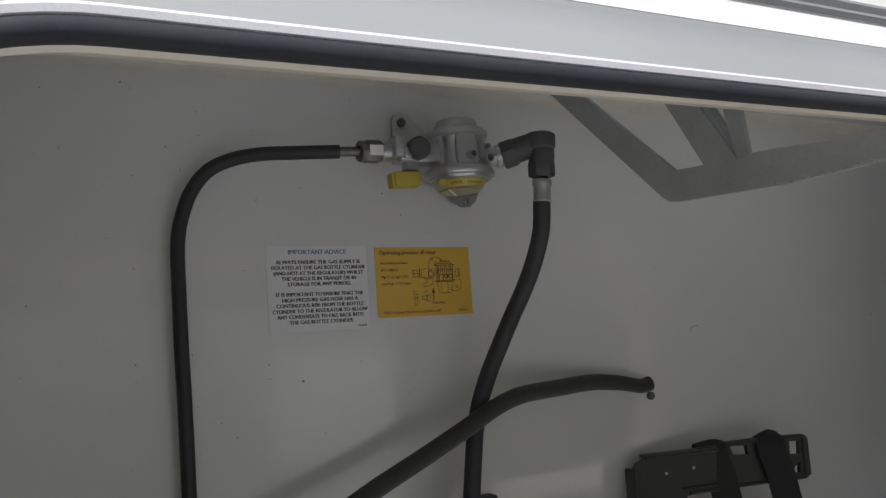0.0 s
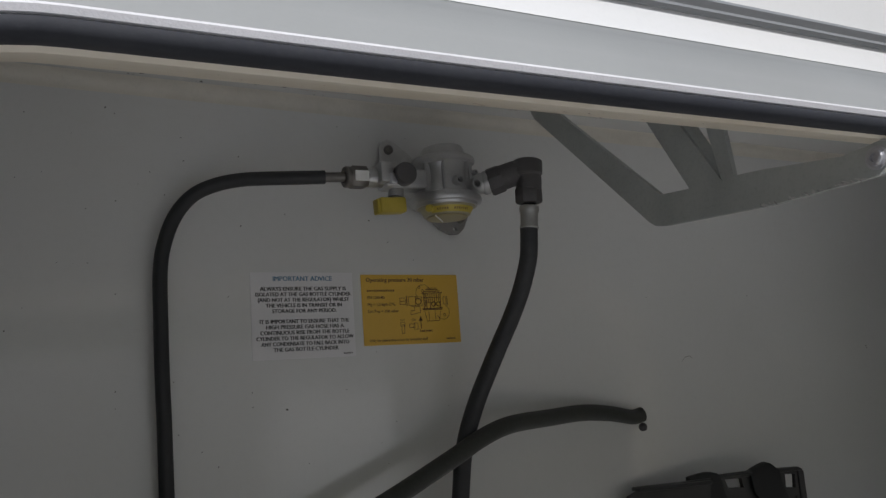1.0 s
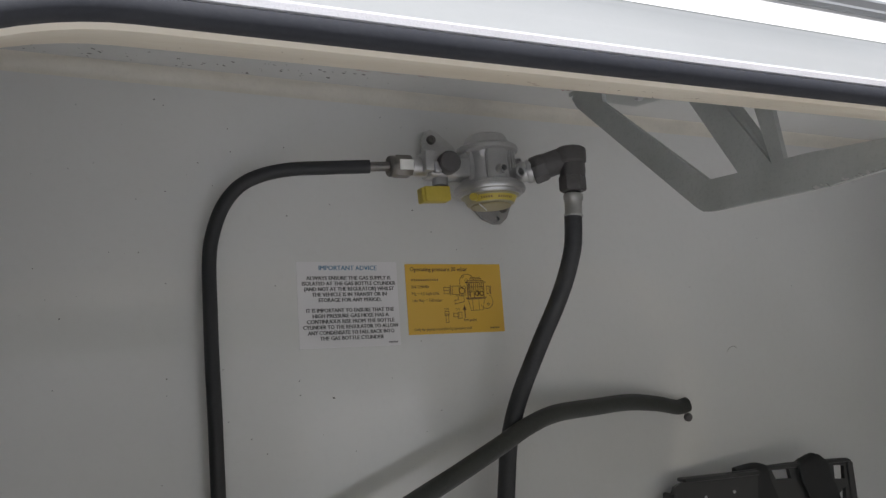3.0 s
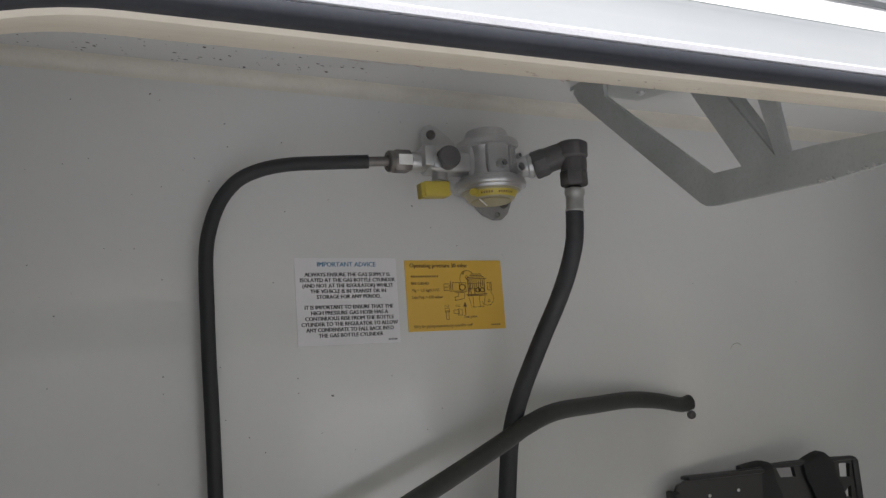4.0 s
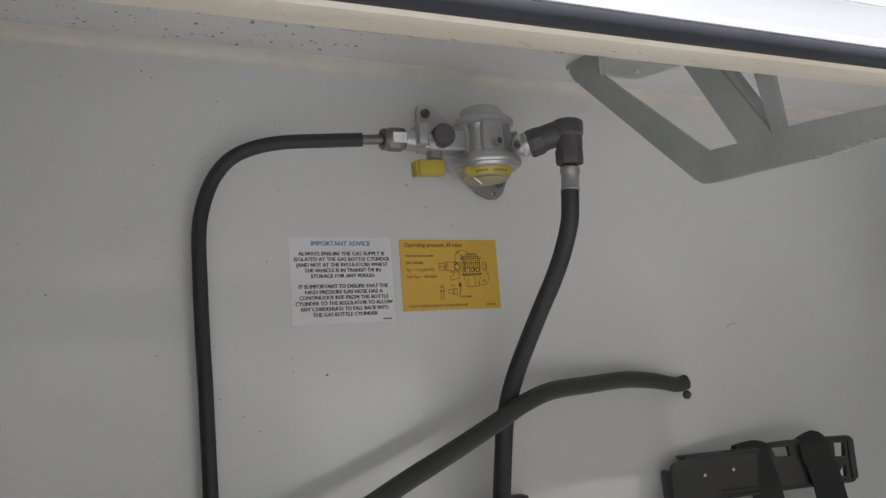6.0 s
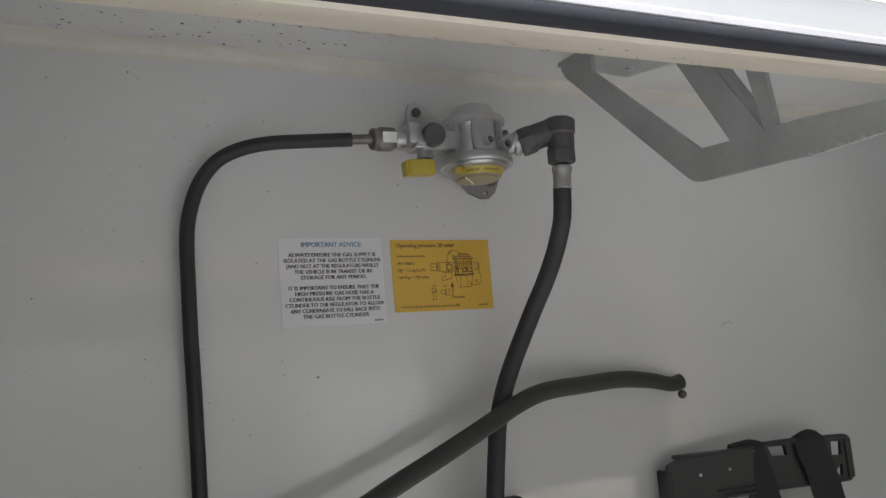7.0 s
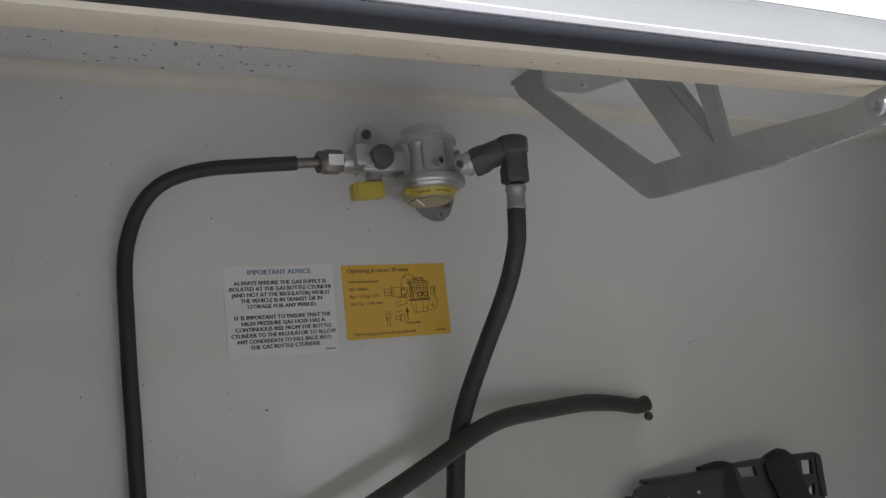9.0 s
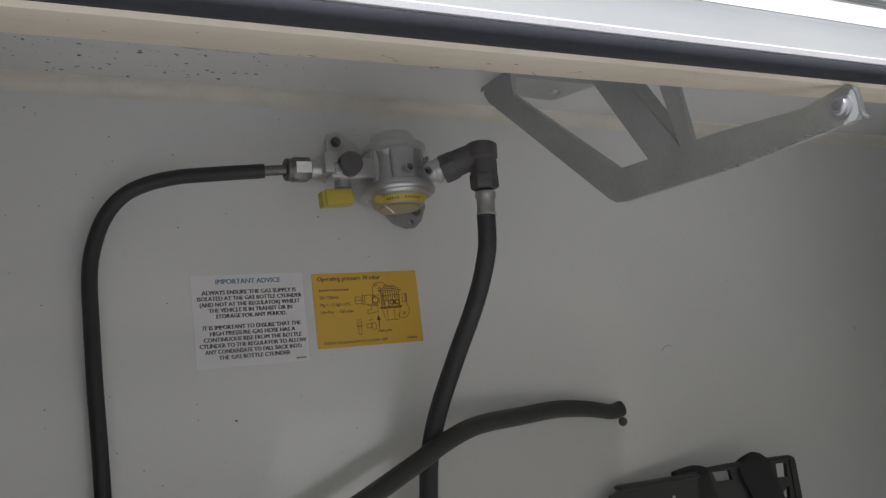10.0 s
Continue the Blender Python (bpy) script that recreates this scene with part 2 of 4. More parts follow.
def lettering(text, size, mat, parent, x, z, align="CENTER", wide=1.0, bold=0.0, name="lettering", label=""):
    """Flat letters of the built-in font, standing in the x, z plane and facing -y."""
    cu = bpy.data.curves.new("letters", "FONT")
    cu.body, cu.size, cu.align_x, cu.resolution_u = text, size, align, 2
    ob = bpy.data.objects.new("letters", cu)
    scene.collection.objects.link(ob)
    bpy.context.view_layer.update()
    me = bpy.data.meshes.new_from_object(ob.evaluated_get(bpy.context.evaluated_depsgraph_get()))
    bpy.data.objects.remove(ob)
    bpy.data.curves.remove(cu)
    me.transform(Matrix.Translation((x, -0.00022, z)) @ Matrix.Rotation(radians(90), 4, "X") @ Matrix.Diagonal((wide, 1, 1, 1)))
    if bold:
        bm = bmesh.new()
        bm.from_mesh(me)
        for k, dx in enumerate((-bold, bold)):
            twin = bmesh.new()
            twin.from_mesh(me)
            joined(bm, twin, Matrix.Translation((dx, -0.00002 * (k + 1), 0)))
        bm.to_mesh(me)
        bm.free()
    me.materials.clear()
    me.materials.append(mat)
    made = new(name, me)
    made.parent = parent
    return tagged(made, label)


def strokes(lines, width, mat, parent, name, label="", shift=(-0.0033, 0.0010)):
    """Thin printed strokes: polylines in x, z."""
    bm = bmesh.new()
    for line in lines:
        for (ax, az), (bx, bz) in zip(line, line[1:]):
            dx, dz = bx - ax, bz - az
            ln = math.hypot(dx, dz) or 1
            ox, oz = -dz / ln * width / 2, dx / ln * width / 2
            ex, ez = dx / ln * width / 2, dz / ln * width / 2
            vs = [bm.verts.new((px + shift[0], -0.0002, pz + shift[1])) for px, pz in ((ax + ox - ex, az + oz - ez), (ax - ox - ex, az - oz - ez), (bx - ox + ex, bz - oz + ez), (bx + ox + ex, bz + oz + ez))]
            bm.faces.new(vs)
    return part(name, bm, mat, parent, label)


def blot(bm, at, ux, uz, normal, r, stretch, rng, lift=0.0004):
    n = 9
    c = Vector(at) + normal * lift
    a0 = rng.uniform(0, 6.28)
    vs = []
    for i in range(n):
        a = 2 * math.pi * i / n
        k = r * rng.uniform(0.7, 1.15)
        p, q = k * math.cos(a) * stretch, k * math.sin(a)
        vs.append(bm.verts.new(c + ux * (p * math.cos(a0 * 0.15) - q * math.sin(a0 * 0.15)) + uz * (p * math.sin(a0 * 0.15) + q * math.cos(a0 * 0.15))))
    bm.faces.new(vs)


# ---- the locker ----
WALL, CEIL = 0.75, 0.726
LEFT, RIGHT = -1.20, 1.75
COVE_R = 0.011

structure("wall_north", box(LEFT - 0.02, WALL, -0.02, RIGHT + 0.02, WALL + 0.012, CEIL + 0.012), GELCOAT, "glossy off-white moulded gas locker back wall", "wall")
structure("ceiling", box(LEFT, 0.452, CEIL, RIGHT, WALL, CEIL + 0.010), GELCOAT, "off-white moulded locker ceiling with mould spots", "ceiling")
structure("wall_west", box(LEFT - 0.012, 0.44, 0.0, LEFT, WALL, CEIL), GELCOAT, "off-white moulded locker side wall", "wall")
structure("wall_east", box(RIGHT, 0.44, 0.0, RIGHT + 0.012, WALL, CEIL), GELCOAT, "off-white moulded locker side wall", "wall")
# unseen floor, kept pale so its sun patch lights the walls from below
structure("floor", box(LEFT, 0.42, -0.012, RIGHT, WALL, 0.0), BOUNCE_FLOOR, "unseen off-white moulded locker floor, pale to bounce sunlight", "floor")


def cove():
    bm = bmesh.new()
    rows = []
    for i in range(9):
        a = radians(90 * i / 8)
        y, z = WALL - COVE_R + COVE_R * math.cos(a) - 0.00015, CEIL - COVE_R + COVE_R * math.sin(a) - 0.00015
        rows.append([bm.verts.new((x, y, z)) for x in (LEFT, RIGHT)])
    back = [bm.verts.new((x, WALL, CEIL)) for x in (LEFT, RIGHT)]
    for a, b in zip(rows, rows[1:]):
        bm.faces.new((a[0], a[1], b[1], b[0]))
    bm.faces.new((rows[-1][0], rows[-1][1], back[1], back[0]))
    bm.faces.new((back[0], back[1], rows[0][1], rows[0][0]))
    bm.faces.new([r[0] for r in rows] + [back[0]])
    bm.faces.new([r[1] for r in rows] + [back[1]])
    return bm


structure("trim_cove", cove(), COVE, "cream rounded cove between locker wall and ceiling", "trim")

# the opening: a rounded frame, leaning a little with the vehicle
OX0, OX1, OZ0, OZ1, OR, LOW_R = -0.085, 0.875, 0.300, 0.5950, 0.125, 0.045
LEAN = 0.0170


def opening_path(grow=0.0):
    out = []
    for cx, cz, r, a0 in ((OX1 - OR, OZ1 - OR, OR, 0), (OX0 + OR, OZ1 - OR, OR, 90), (OX0 + LOW_R, OZ0 + LOW_R, LOW_R, 180), (OX1 - LOW_R, OZ0 + LOW_R, LOW_R, 270)):
        for i in range(25):
            a = radians(a0 + 90 * i / 24)
            x, z = cx + r * math.cos(a), cz + r * math.sin(a)
            out.append((x + grow * math.cos(a), z + LEAN * x + grow * math.sin(a), math.cos(a), math.sin(a)))
    return out


RING = opening_path()
structure("wall_south", sweep(RING, [(0.0300, 0.4400), (0.15, 0.457), (0.60, 0.459), (0.60, 0.466), (0.15, 0.464), (0.0215, 0.4468)]), GELCOAT, "off-white moulded inner face of the locker front", "wall")
structure("trim_edge", sweep(RING, [(0.0213, 0.4467), (0.0195, 0.4465), (0.0176, 0.4440), (0.0, 0.3895), (0.004, 0.3875), (0.0300, 0.4398)]), CREAM, "cream scuffed inner edge of the locker opening", "opening edge")
for name, x0, x1 in (("wall_south_left", LEFT, -0.60), ("wall_south_right", 1.38, RIGHT)):
    structure(name, box(x0, 0.4665, 0.0, x1, 0.4780, CEIL), GELCOAT, "off-white moulded inner face of the locker front", "wall")
seal = [(0.0035, 0.3925), (0.0020, 0.3900)] + [(0.0057 + 0.0041 * math.sin(radians(a)), 0.3862 - 0.0050 * math.cos(radians(a)) ** 0.7) for a in range(-80, 81, 16)] + [(0.0099, 0.3930)]
tagged(part("door_seal", sweep(RING, seal), RUBBER_SEAL), "black rubber door seal round the locker opening", "seal", kind="structure")
lip = [(0.0092, 0.3935), (0.0094, 0.3842), (0.0101, 0.3827), (0.0126, 0.3823), (0.0143, 0.3843), (0.0148, 0.3905)]
structure("trim_lip", sweep(RING, lip), SILVER, "rough silver painted metal lip above the seal", "trim")
structure("trim_flange", sweep(RING, [(0.0143, 0.3920), (0.0151, 0.3885), (0.0340, 0.4060), (0.0530, 0.4240), (0.0546, 0.4246), (0.0600, 0.4285)]), FLANGE, "white recessed flange round the opening, greyed for shade", "trim")
structure("wall_outside", sweep(RING, [(0.0598, 0.4280), (0.0670, 0.4310), (0.0790, 0.4345), (0.0920, 0.4355), (0.1200, 0.4363)]), BODY, "white painted raised rim round the locker opening", "vehicle body")
rail = [(0.0787, 0.4370), (0.0790, 0.4325), (0.0808, 0.4312), (0.0826, 0.4325), (0.0834, 0.4328), (0.0872, 0.4312), (0.0896, 0.4325), (0.0901, 0.4390)]
structure("trim_rail", sweep(RING, rail), RAIL, "grey metal rail on the vehicle body", "trim")


# ---- the vehicle's shell and unseen surroundings that shape the light ----
GROUND = -0.47
side = plate([(-2.4, -0.12), (3.1, -0.12), (3.1, 2.05), (-2.4, 2.05)], 0.02, [[(x, z) for x, z, nx, nz in opening_path(0.119)]])
bmesh.ops.translate(side, vec=(0, 0.4363, 0), verts=side.verts)
structure("wall_outside_panel", side, BODY, "flat white painted vehicle side panel", "vehicle body")
# unseen panels, added to give the vehicle a closed, shadow-casting volume
for name, corners in (("wall_vehicle_rear", (-2.40, 2.50, -0.12, 3.10, 2.53, 2.05)), ("wall_vehicle_left", (-2.40, 0.457, -0.12, -2.37, 2.499, 2.05)), ("wall_vehicle_right", (3.07, 0.457, -0.12, 3.10, 2.499, 2.05)),
                      ("wall_vehicle_roof", (-2.42, 0.42, 2.051, 3.12, 2.55, 2.09)), ("wall_vehicle_underside", (-2.40, 0.457, -0.16, 3.10, 2.53, -0.121))):
    structure(name, box(*corners, 0.008), BODY, "unseen white vehicle shell panel, added to close it and cast shadow", "vehicle body")


def ground_sheet():
    bm = bmesh.new()
    bmesh.ops.create_grid(bm, x_segments=8, y_segments=8, size=300, matrix=Matrix.Translation((0, 0, GROUND)))
    return bm


# unseen panel, added to darken the right outside and its reflection
structure("wall_light_block", box(1.28, -1.25, GROUND, 1.34, 0.30, 1.50, 0.01), SHADE_WALL, "unseen dark panel added to cut light from the right", "fence")


def rising_sheet(near, far, line):
    """A solid wedge of ground that climbs away from the vehicle along (y, z) pairs, between x = near[0] .. near[1] and far[0] .. far[1]."""
    bm = bmesh.new()
    line = [(line[0][0], GROUND - 0.05), *line, (line[-1][0], GROUND - 0.05)]
    first, last = line[0][0], line[-1][0]
    rows = [[bm.verts.new((near[k] + (far[k] - near[k]) * (first - y) / (first - last), y, z)) for y, z in line] for k in (0, 1)]
    for i in range(len(line)):
        j = (i + 1) % len(line)
        bm.faces.new((rows[0][i], rows[0][j], rows[1][j], rows[1][i]))
    bm.faces.new(rows[0])
    bm.faces.new(rows[1][::-1])
    return bm


# unseen sunlit slope, added so the glossy back wall reflects something bright
structure("road", rising_sheet((-0.2, 3.35), (-0.9, 10.0), [(-5.5, GROUND + 0.02), (-9.0, 0.13), (-16.0, 1.48), (-19.0, 2.1)]), REFLECTED_SLOPE, "unseen grey slope added to brighten the back wall reflection", "road")
# unseen pale strip, added for the brighter rectangle in the wall's reflection
structure("pavement", rising_sheet((2.24, 3.36), (4.0, 6.04), [(-5.5, GROUND + 0.04), (-9.0, 0.16), (-11.0, 0.545)]), REFLECTED_STRIP, "unseen pale strip added as a bright patch in the reflection", "pavement")
# unseen dark slope, added to keep low sky off the lower back wall
structure("ground_sky_block", rising_sheet((-40, 40), (-60, 60), [(-5.5, GROUND + 0.004), (-9.0, 0.10), (-16.0, 1.45), (-20.0, 2.6), (-24.0, 7.5), (-32.0, 15.0), (-45.0, 24.0)]), SKY_BLOCK, "unseen dark slope added to block the low sky", "ground")
structure("ground", ground_sheet(), PAVING, "grey paved ground outside the vehicle", "ground")


# ---- regulator ----
def regulator():
    cx, cy = 0.3518, 0.700
    root = thing("gas_regulator", pose(cx, cy, 0.634), "silver cast gas regulator with yellow tap, screwed to the wall", "gas regulator")
    inv = Matrix.Translation((-cx, -cy, -0.634))

    def add(name, bm, mat, label="", parent=root, local=False):
        if not local:
            bmesh.ops.transform(bm, matrix=inv, verts=bm.verts)
        return part(name, bm, mat, parent, label)

    # lower flange and bonnet, body barrel, upper flange and cap, all round the upright axis
    add("flange", lathe([(0.020, -0.006), (0.0248, -0.0055), (0.0255, -0.0035), (0.0282, -0.0030), (0.0289, -0.0015), (0.0289, 0.0006), (0.0283, 0.0018), (0.0258, 0.0026), (0.0254, 0.0042), (0.0242, 0.0050), (0.020, 0.0052)], 56), ALLOY, local=True)
    barrel = lathe([(0.0, 0.0), (0.0218, 0.004), (0.0203, 0.007), (0.0194, 0.014), (0.0194, 0.022), (0.0205, 0.028), (0.0222, 0.0305), (0.0, 0.0315)], 56)
    body = add("body", barrel, ALLOY, local=True)
    # broad flat panels stand proud of the hollowed barrel
    for a, w in ((-101, 0.0165), (-176, 0.0150), (-36, 0.0120), (95, 0.0220), (-60, 0.0040)):
        rib = plate([(-w * 0.46, 0.0045), (w * 0.46, 0.0045), (w * 0.5, 0.010), (w * 0.5, 0.026), (w * 0.44, 0.0298), (-w * 0.44, 0.0298), (-w * 0.5, 0.026), (-w * 0.5, 0.010)], 0.007)
        bmesh.ops.bevel(rib, geom=[e for e in rib.edges if all(v.co.y < 0.001 for v in e.verts)], offset=0.0010, segments=2, affect="EDGES")
        bmesh.ops.transform(rib, matrix=pose(0, 0, 0, 0, 0, a + 90) @ Matrix.Translation((0, -0.0226, 0)), verts=rib.verts)
        add("panel", rib, ALLOY, parent=body, local=True)
    add("upper_flange", lathe([(0.018, 0.0282), (0.0236, 0.0288), (0.0250, 0.0300), (0.0254, 0.0318), (0.0247, 0.0338), (0.0226, 0.0352), (0.018, 0.0366)], 56), ALLOY, local=True)
    add("cap", lathe([(0.0190, 0.0345), (0.0184, 0.0365), (0.0168, 0.0420), (0.0155, 0.0438), (0.0135, 0.0446), (0.0, 0.0450)], 48), ALLOY, "domed grey cap", local=True)
    bonnet = add("bonnet", lathe([(0.0250, -0.004), (0.0228, -0.0062), (0.0214, -0.0066), (0.0187, -0.0119), (0.0172, -0.0127), (0.0150, -0.0130), (0.0, -0.0131)], 48), CLEAR_CUP, "pale bonnet under the flange", local=True)
    add("bonnet_rim", lathe([(0.0130, -0.0126), (0.0160, -0.0129), (0.0165, -0.0135), (0.0160, -0.0142), (0.0140, -0.0145), (0.0, -0.0145)], 40), YELLOW_RIM, "dull yellow rim", bonnet, True)
    # label band: the front two thirds of a ring, with unreadable print
    band = bmesh.new()
    ring = []
    for i in range(29):
        a = radians(-158 + 138 * i / 28)
        ring.append([band.verts.new((r * math.cos(a), r * math.sin(a), h)) for r, h in ((0.0213, -0.0071), (0.0188, -0.0118))])
    for a, b in zip(ring, ring[1:]):
        band.faces.new((a[0], b[0], b[1], a[1]))
    add("label_band", band, YELLOW, "yellow label band with dark print", bonnet, True)
    marks = bmesh.new()
    for i in range(14):
        if i in (5, 6):
            continue
        a = radians(-140 + 5.6 * i)
        q = []
        for da, r, h in ((-0.03, 0.0206, -0.0086), (0.03, 0.0206, -0.0086), (0.03, 0.0197, -0.0102), (-0.03, 0.0197, -0.0102)):
            q.append(marks.verts.new(((r + 0.0001) * math.cos(a + da), (r + 0.0001) * math.sin(a + da), h)))
        marks.faces.new(q)
    add("print", marks, BROWN_INK, "", bonnet, True)
    knob = lathe([(0, 0), (0.0028, 0.0002), (0.0031, 0.001), (0.0031, 0.005), (0.0026, 0.0060), (0, 0.0064)], 18)
    bmesh.ops.transform(knob, matrix=toward((-0.0195, -0.0095, -0.0085), (-0.031, -0.020, -0.0110)), verts=knob.verts)
    add("vent_plug", knob, YELLOW, "small yellow plug", bonnet, True)
    pin = tube([(-0.0165, -0.0100, -0.0140), (-0.0125, -0.0100, -0.0170), (-0.0100, -0.0100, -0.0192)], 0.0006, 8, 2)
    add("seal_wire", pin, WHITE_TAG, "white seal wire", bonnet, True)

    # two test ports at the front
    for (px, py, pz), r in (((0.3502, 0.6738, 0.6456), 0.0033), ((0.3660, 0.6750, 0.6435), 0.0039), ((0.3699, 0.6815, 0.6547), 0.0017)):
        away = Vector((0.10, -1.0, 0)).normalized()
        p = Vector((px, py, pz))
        port = lathe([(r * 1.25, -0.012), (r * 1.25, 0.0), (r * 1.15, 0.0012), (r * 0.78, 0.0012), (r * 0.70, -0.0035), (0, -0.0035)], 20)
        bmesh.ops.transform(port, matrix=toward(p, p + away), verts=port.verts)
        add("test_port", port, ALLOY)
        # black disc inside the port stands for the shade in its bore
        dark = lathe([(r * 0.70, 0), (0, 0.0003)], 16)
        bmesh.ops.transform(dark, matrix=toward(p - away * 0.0028, p), verts=dark.verts)
        add("port_bore_shade", dark, BLACK_FITTING)

    # inlet side: valve block, black test knob, yellow tap
    add("valve_block", box(0.2960, 0.6915, 0.6415, 0.3360, 0.7105, 0.6575, 0.0025, 3), ALLOY)
    add("block_step", box(0.2905, 0.6885, 0.6445, 0.3010, 0.7130, 0.6605, 0.0018), ALLOY)
    add("inlet_neck", lathe([(0.0070, 0), (0.0075, 0.001), (0.0075, 0.018), (0.0068, 0.019), (0, 0.019)], 24, toward((0.283, 0.7015, 0.6500), (0.33, 0.7015, 0.6505))), ALLOY)
    add("block_boss", box(0.2975, 0.6870, 0.6430, 0.3035, 0.6925, 0.6515, 0.0012), BRIGHT_STEEL)
    add("test_knob", lathe([(0, 0), (0.0084, 0.0), (0.0089, 0.0015), (0.0089, 0.0095), (0.0082, 0.0115), (0.0075, 0.0122), (0, 0.0124)], 28, toward((0.3110, 0.694, 0.6512), (0.3055, 0.665, 0.650))), BLACK_FITTING, "black screw knob")
    add("tap_stem", lathe([(0.0060, 0), (0.0062, 0.008), (0.0045, 0.0085), (0.0045, 0.013), (0, 0.013)], 20, toward((0.3080, 0.7, 0.6430), (0.3050, 0.699, 0.62))), ALLOY)
    handle = box(-0.0112, -0.0060, -0.0060, 0.0112, 0.0060, 0.0060, 0.0018, 3)
    bmesh.ops.transform(handle, matrix=pose(0.3012, 0.698, 0.6278, 0, -3, 0), verts=handle.verts)
    h = add("tap_handle", handle, YELLOW, "yellow plastic tap handle")
    tip = box(-0.0132, -0.0045, -0.0066, -0.0102, 0.0045, 0.0052, 0.0012)
    bmesh.ops.transform(tip, matrix=pose(0.3012, 0.698, 0.6278, 0, -3, 0), verts=tip.verts)
    add("handle_tip", tip, YELLOW, "", h)
    nut = lathe([(0.0060, 0.0), (0.0084, 0.0003), (0.0092, 0.0015), (0.0092, 0.0128), (0.0084, 0.0140), (0.0060, 0.0145)], sides=6, m=toward((0.2690, 0.7013, 0.6496), (0.29, 0.7015, 0.6500)))
    add("compression_nut", nut, NICKEL, "nickel compression nut")
    add("nut_collar", lathe([(0.0045, 0), (0.0075, 0.0003), (0.0082, 0.0012), (0.0082, 0.0045), (0.006, 0.005)], 24, toward((0.2650, 0.7018, 0.6495), (0.29, 0.7015, 0.65))), NICKEL)
    tag = bmesh.new()
    q = [tag.verts.new(v) for v in ((0.2700, 0.6909, 0.6446), (0.2812, 0.6909, 0.6448), (0.2812, 0.6905, 0.6526), (0.2700, 0.6905, 0.6524))]
    tag.faces.new(q)
    ex = bmesh.ops.extrude_face_region(tag, geom=tag.faces[:])
    bmesh.ops.translate(tag, vec=(0, 0.0006, 0), verts=[g for g in ex["geom"] if isinstance(g, bmesh.types.BMVert)])
    add("inspection_tag", tag, WHITE_TAG, "white paint tag on the nut")

    # outlet spout and the two-eared mounting plate on the wall
    add("outlet_spout", lathe([(0.0100, 0.0), (0.0098, 0.008), (0.0084, 0.012), (0.0082, 0.022), (0, 0.022)], 24, toward((0.3640, 0.6960, 0.6470), (0.3860, 0.6845, 0.6478))), ALLOY)
    add("outlet_collar", lathe([(0.0070, 0.0), (0.0092, 0.0006), (0.0098, 0.0025), (0.0094, 0.0050), (0.0084, 0.0062), (0, 0.0062)], 28, toward((0.3800, 0.6877, 0.6475), (0.3960, 0.6780, 0.6490))), ALLOY)
    ear = plate([(0.3165, 0.6880), (0.3190, 0.6935), (0.3245, 0.6960), (0.3305, 0.6940), (0.3450, 0.6830), (0.3600, 0.6600), (0.3300, 0.6560), (0.3160, 0.6600)], 0.003, [circle(0.3245, 0.6866, 0.0022, 12)])
    bmesh.ops.translate(ear, vec=(0, WALL - 0.0065, 0), verts=ear.verts)
    mount = add("mounting_ear", ear, ALLOY_PLATE, "pale cast mounting ear")
    lug = plate([(0.3985, 0.6400), (0.3990, 0.6340), (0.3935, 0.6215), (0.3875, 0.6165), (0.3800, 0.6160), (0.3690, 0.6205), (0.3575, 0.6330), (0.3560, 0.6480), (0.3700, 0.6560)], 0.003, [circle(0.3842, 0.6209, 0.0020, 12)])
    bmesh.ops.translate(lug, vec=(0, WALL - 0.0065, 0), verts=lug.verts)
    add("mounting_lug", lug, DULL_LUG, "dull grey cast mounting lug")
    add("mount_boss", lathe([(0.017, 0), (0.017, 0.034), (0, 0.034)], 24, toward((0.3530, WALL - 0.0035, 0.6520), (0.3520, 0.70, 0.6520))), ALLOY_PLATE)
    for sx, sz in ((0.3245, 0.6866), (0.3898, 0.6300)):
        add("screw", lathe([(0.0009, 0.0022), (0.0011, 0.0034), (0.0030, 0.0036), (0.0038, 0.0028), (0.0040, 0.0), (0, 0)][::-1], 16, toward((sx, WALL - 0.0062, sz), (sx, 0.5, sz))), PIPE, "dark screw head", mount)
    return root


regulator()


# ---- hoses and pipe ----
def copper_pipe():
    pts = [(0.1395, 0.738, 0.060), (0.1390, 0.738, 0.30), (0.1382, 0.738, 0.405), (0.1374, 0.738, 0.471), (0.1365, 0.738, 0.510), (0.1362, 0.738, 0.549), (0.1364, 0.738, 0.581), (0.1392, 0.737, 0.6012), (0.1466, 0.735, 0.6215),
           (0.1585, 0.732, 0.6365), (0.174, 0.727, 0.6443), (0.1933, 0.721, 0.6480), (0.2168, 0.714, 0.6487), (0.241, 0.708, 0.6492), (0.2511, 0.7055, 0.6494)]
    root = thing("gas_pipe", pose(0.1368, 0.738, 0.06), "dull metal gas pipe in black plastic sleeve, bent against the wall", "pipe")
    inv = Matrix.Translation((-0.1368, -0.738, -0.06))
    for name, bm, mat, lab in (("sleeve", tube(pts, 0.0052, 20, 8, 0.004), SHEATH, "black plastic sleeve"),
                               ("pipe_end", tube([(0.2450, 0.7068, 0.6493), (0.2570, 0.7040, 0.6494), (0.2700, 0.7013, 0.6496)], 0.0037, 18, 4), PIPE, "bare dull metal pipe")):
        bmesh.ops.transform(bm, matrix=inv, verts=bm.verts)
        part(name, bm, mat, root, lab)
    return root


copper_pipe()


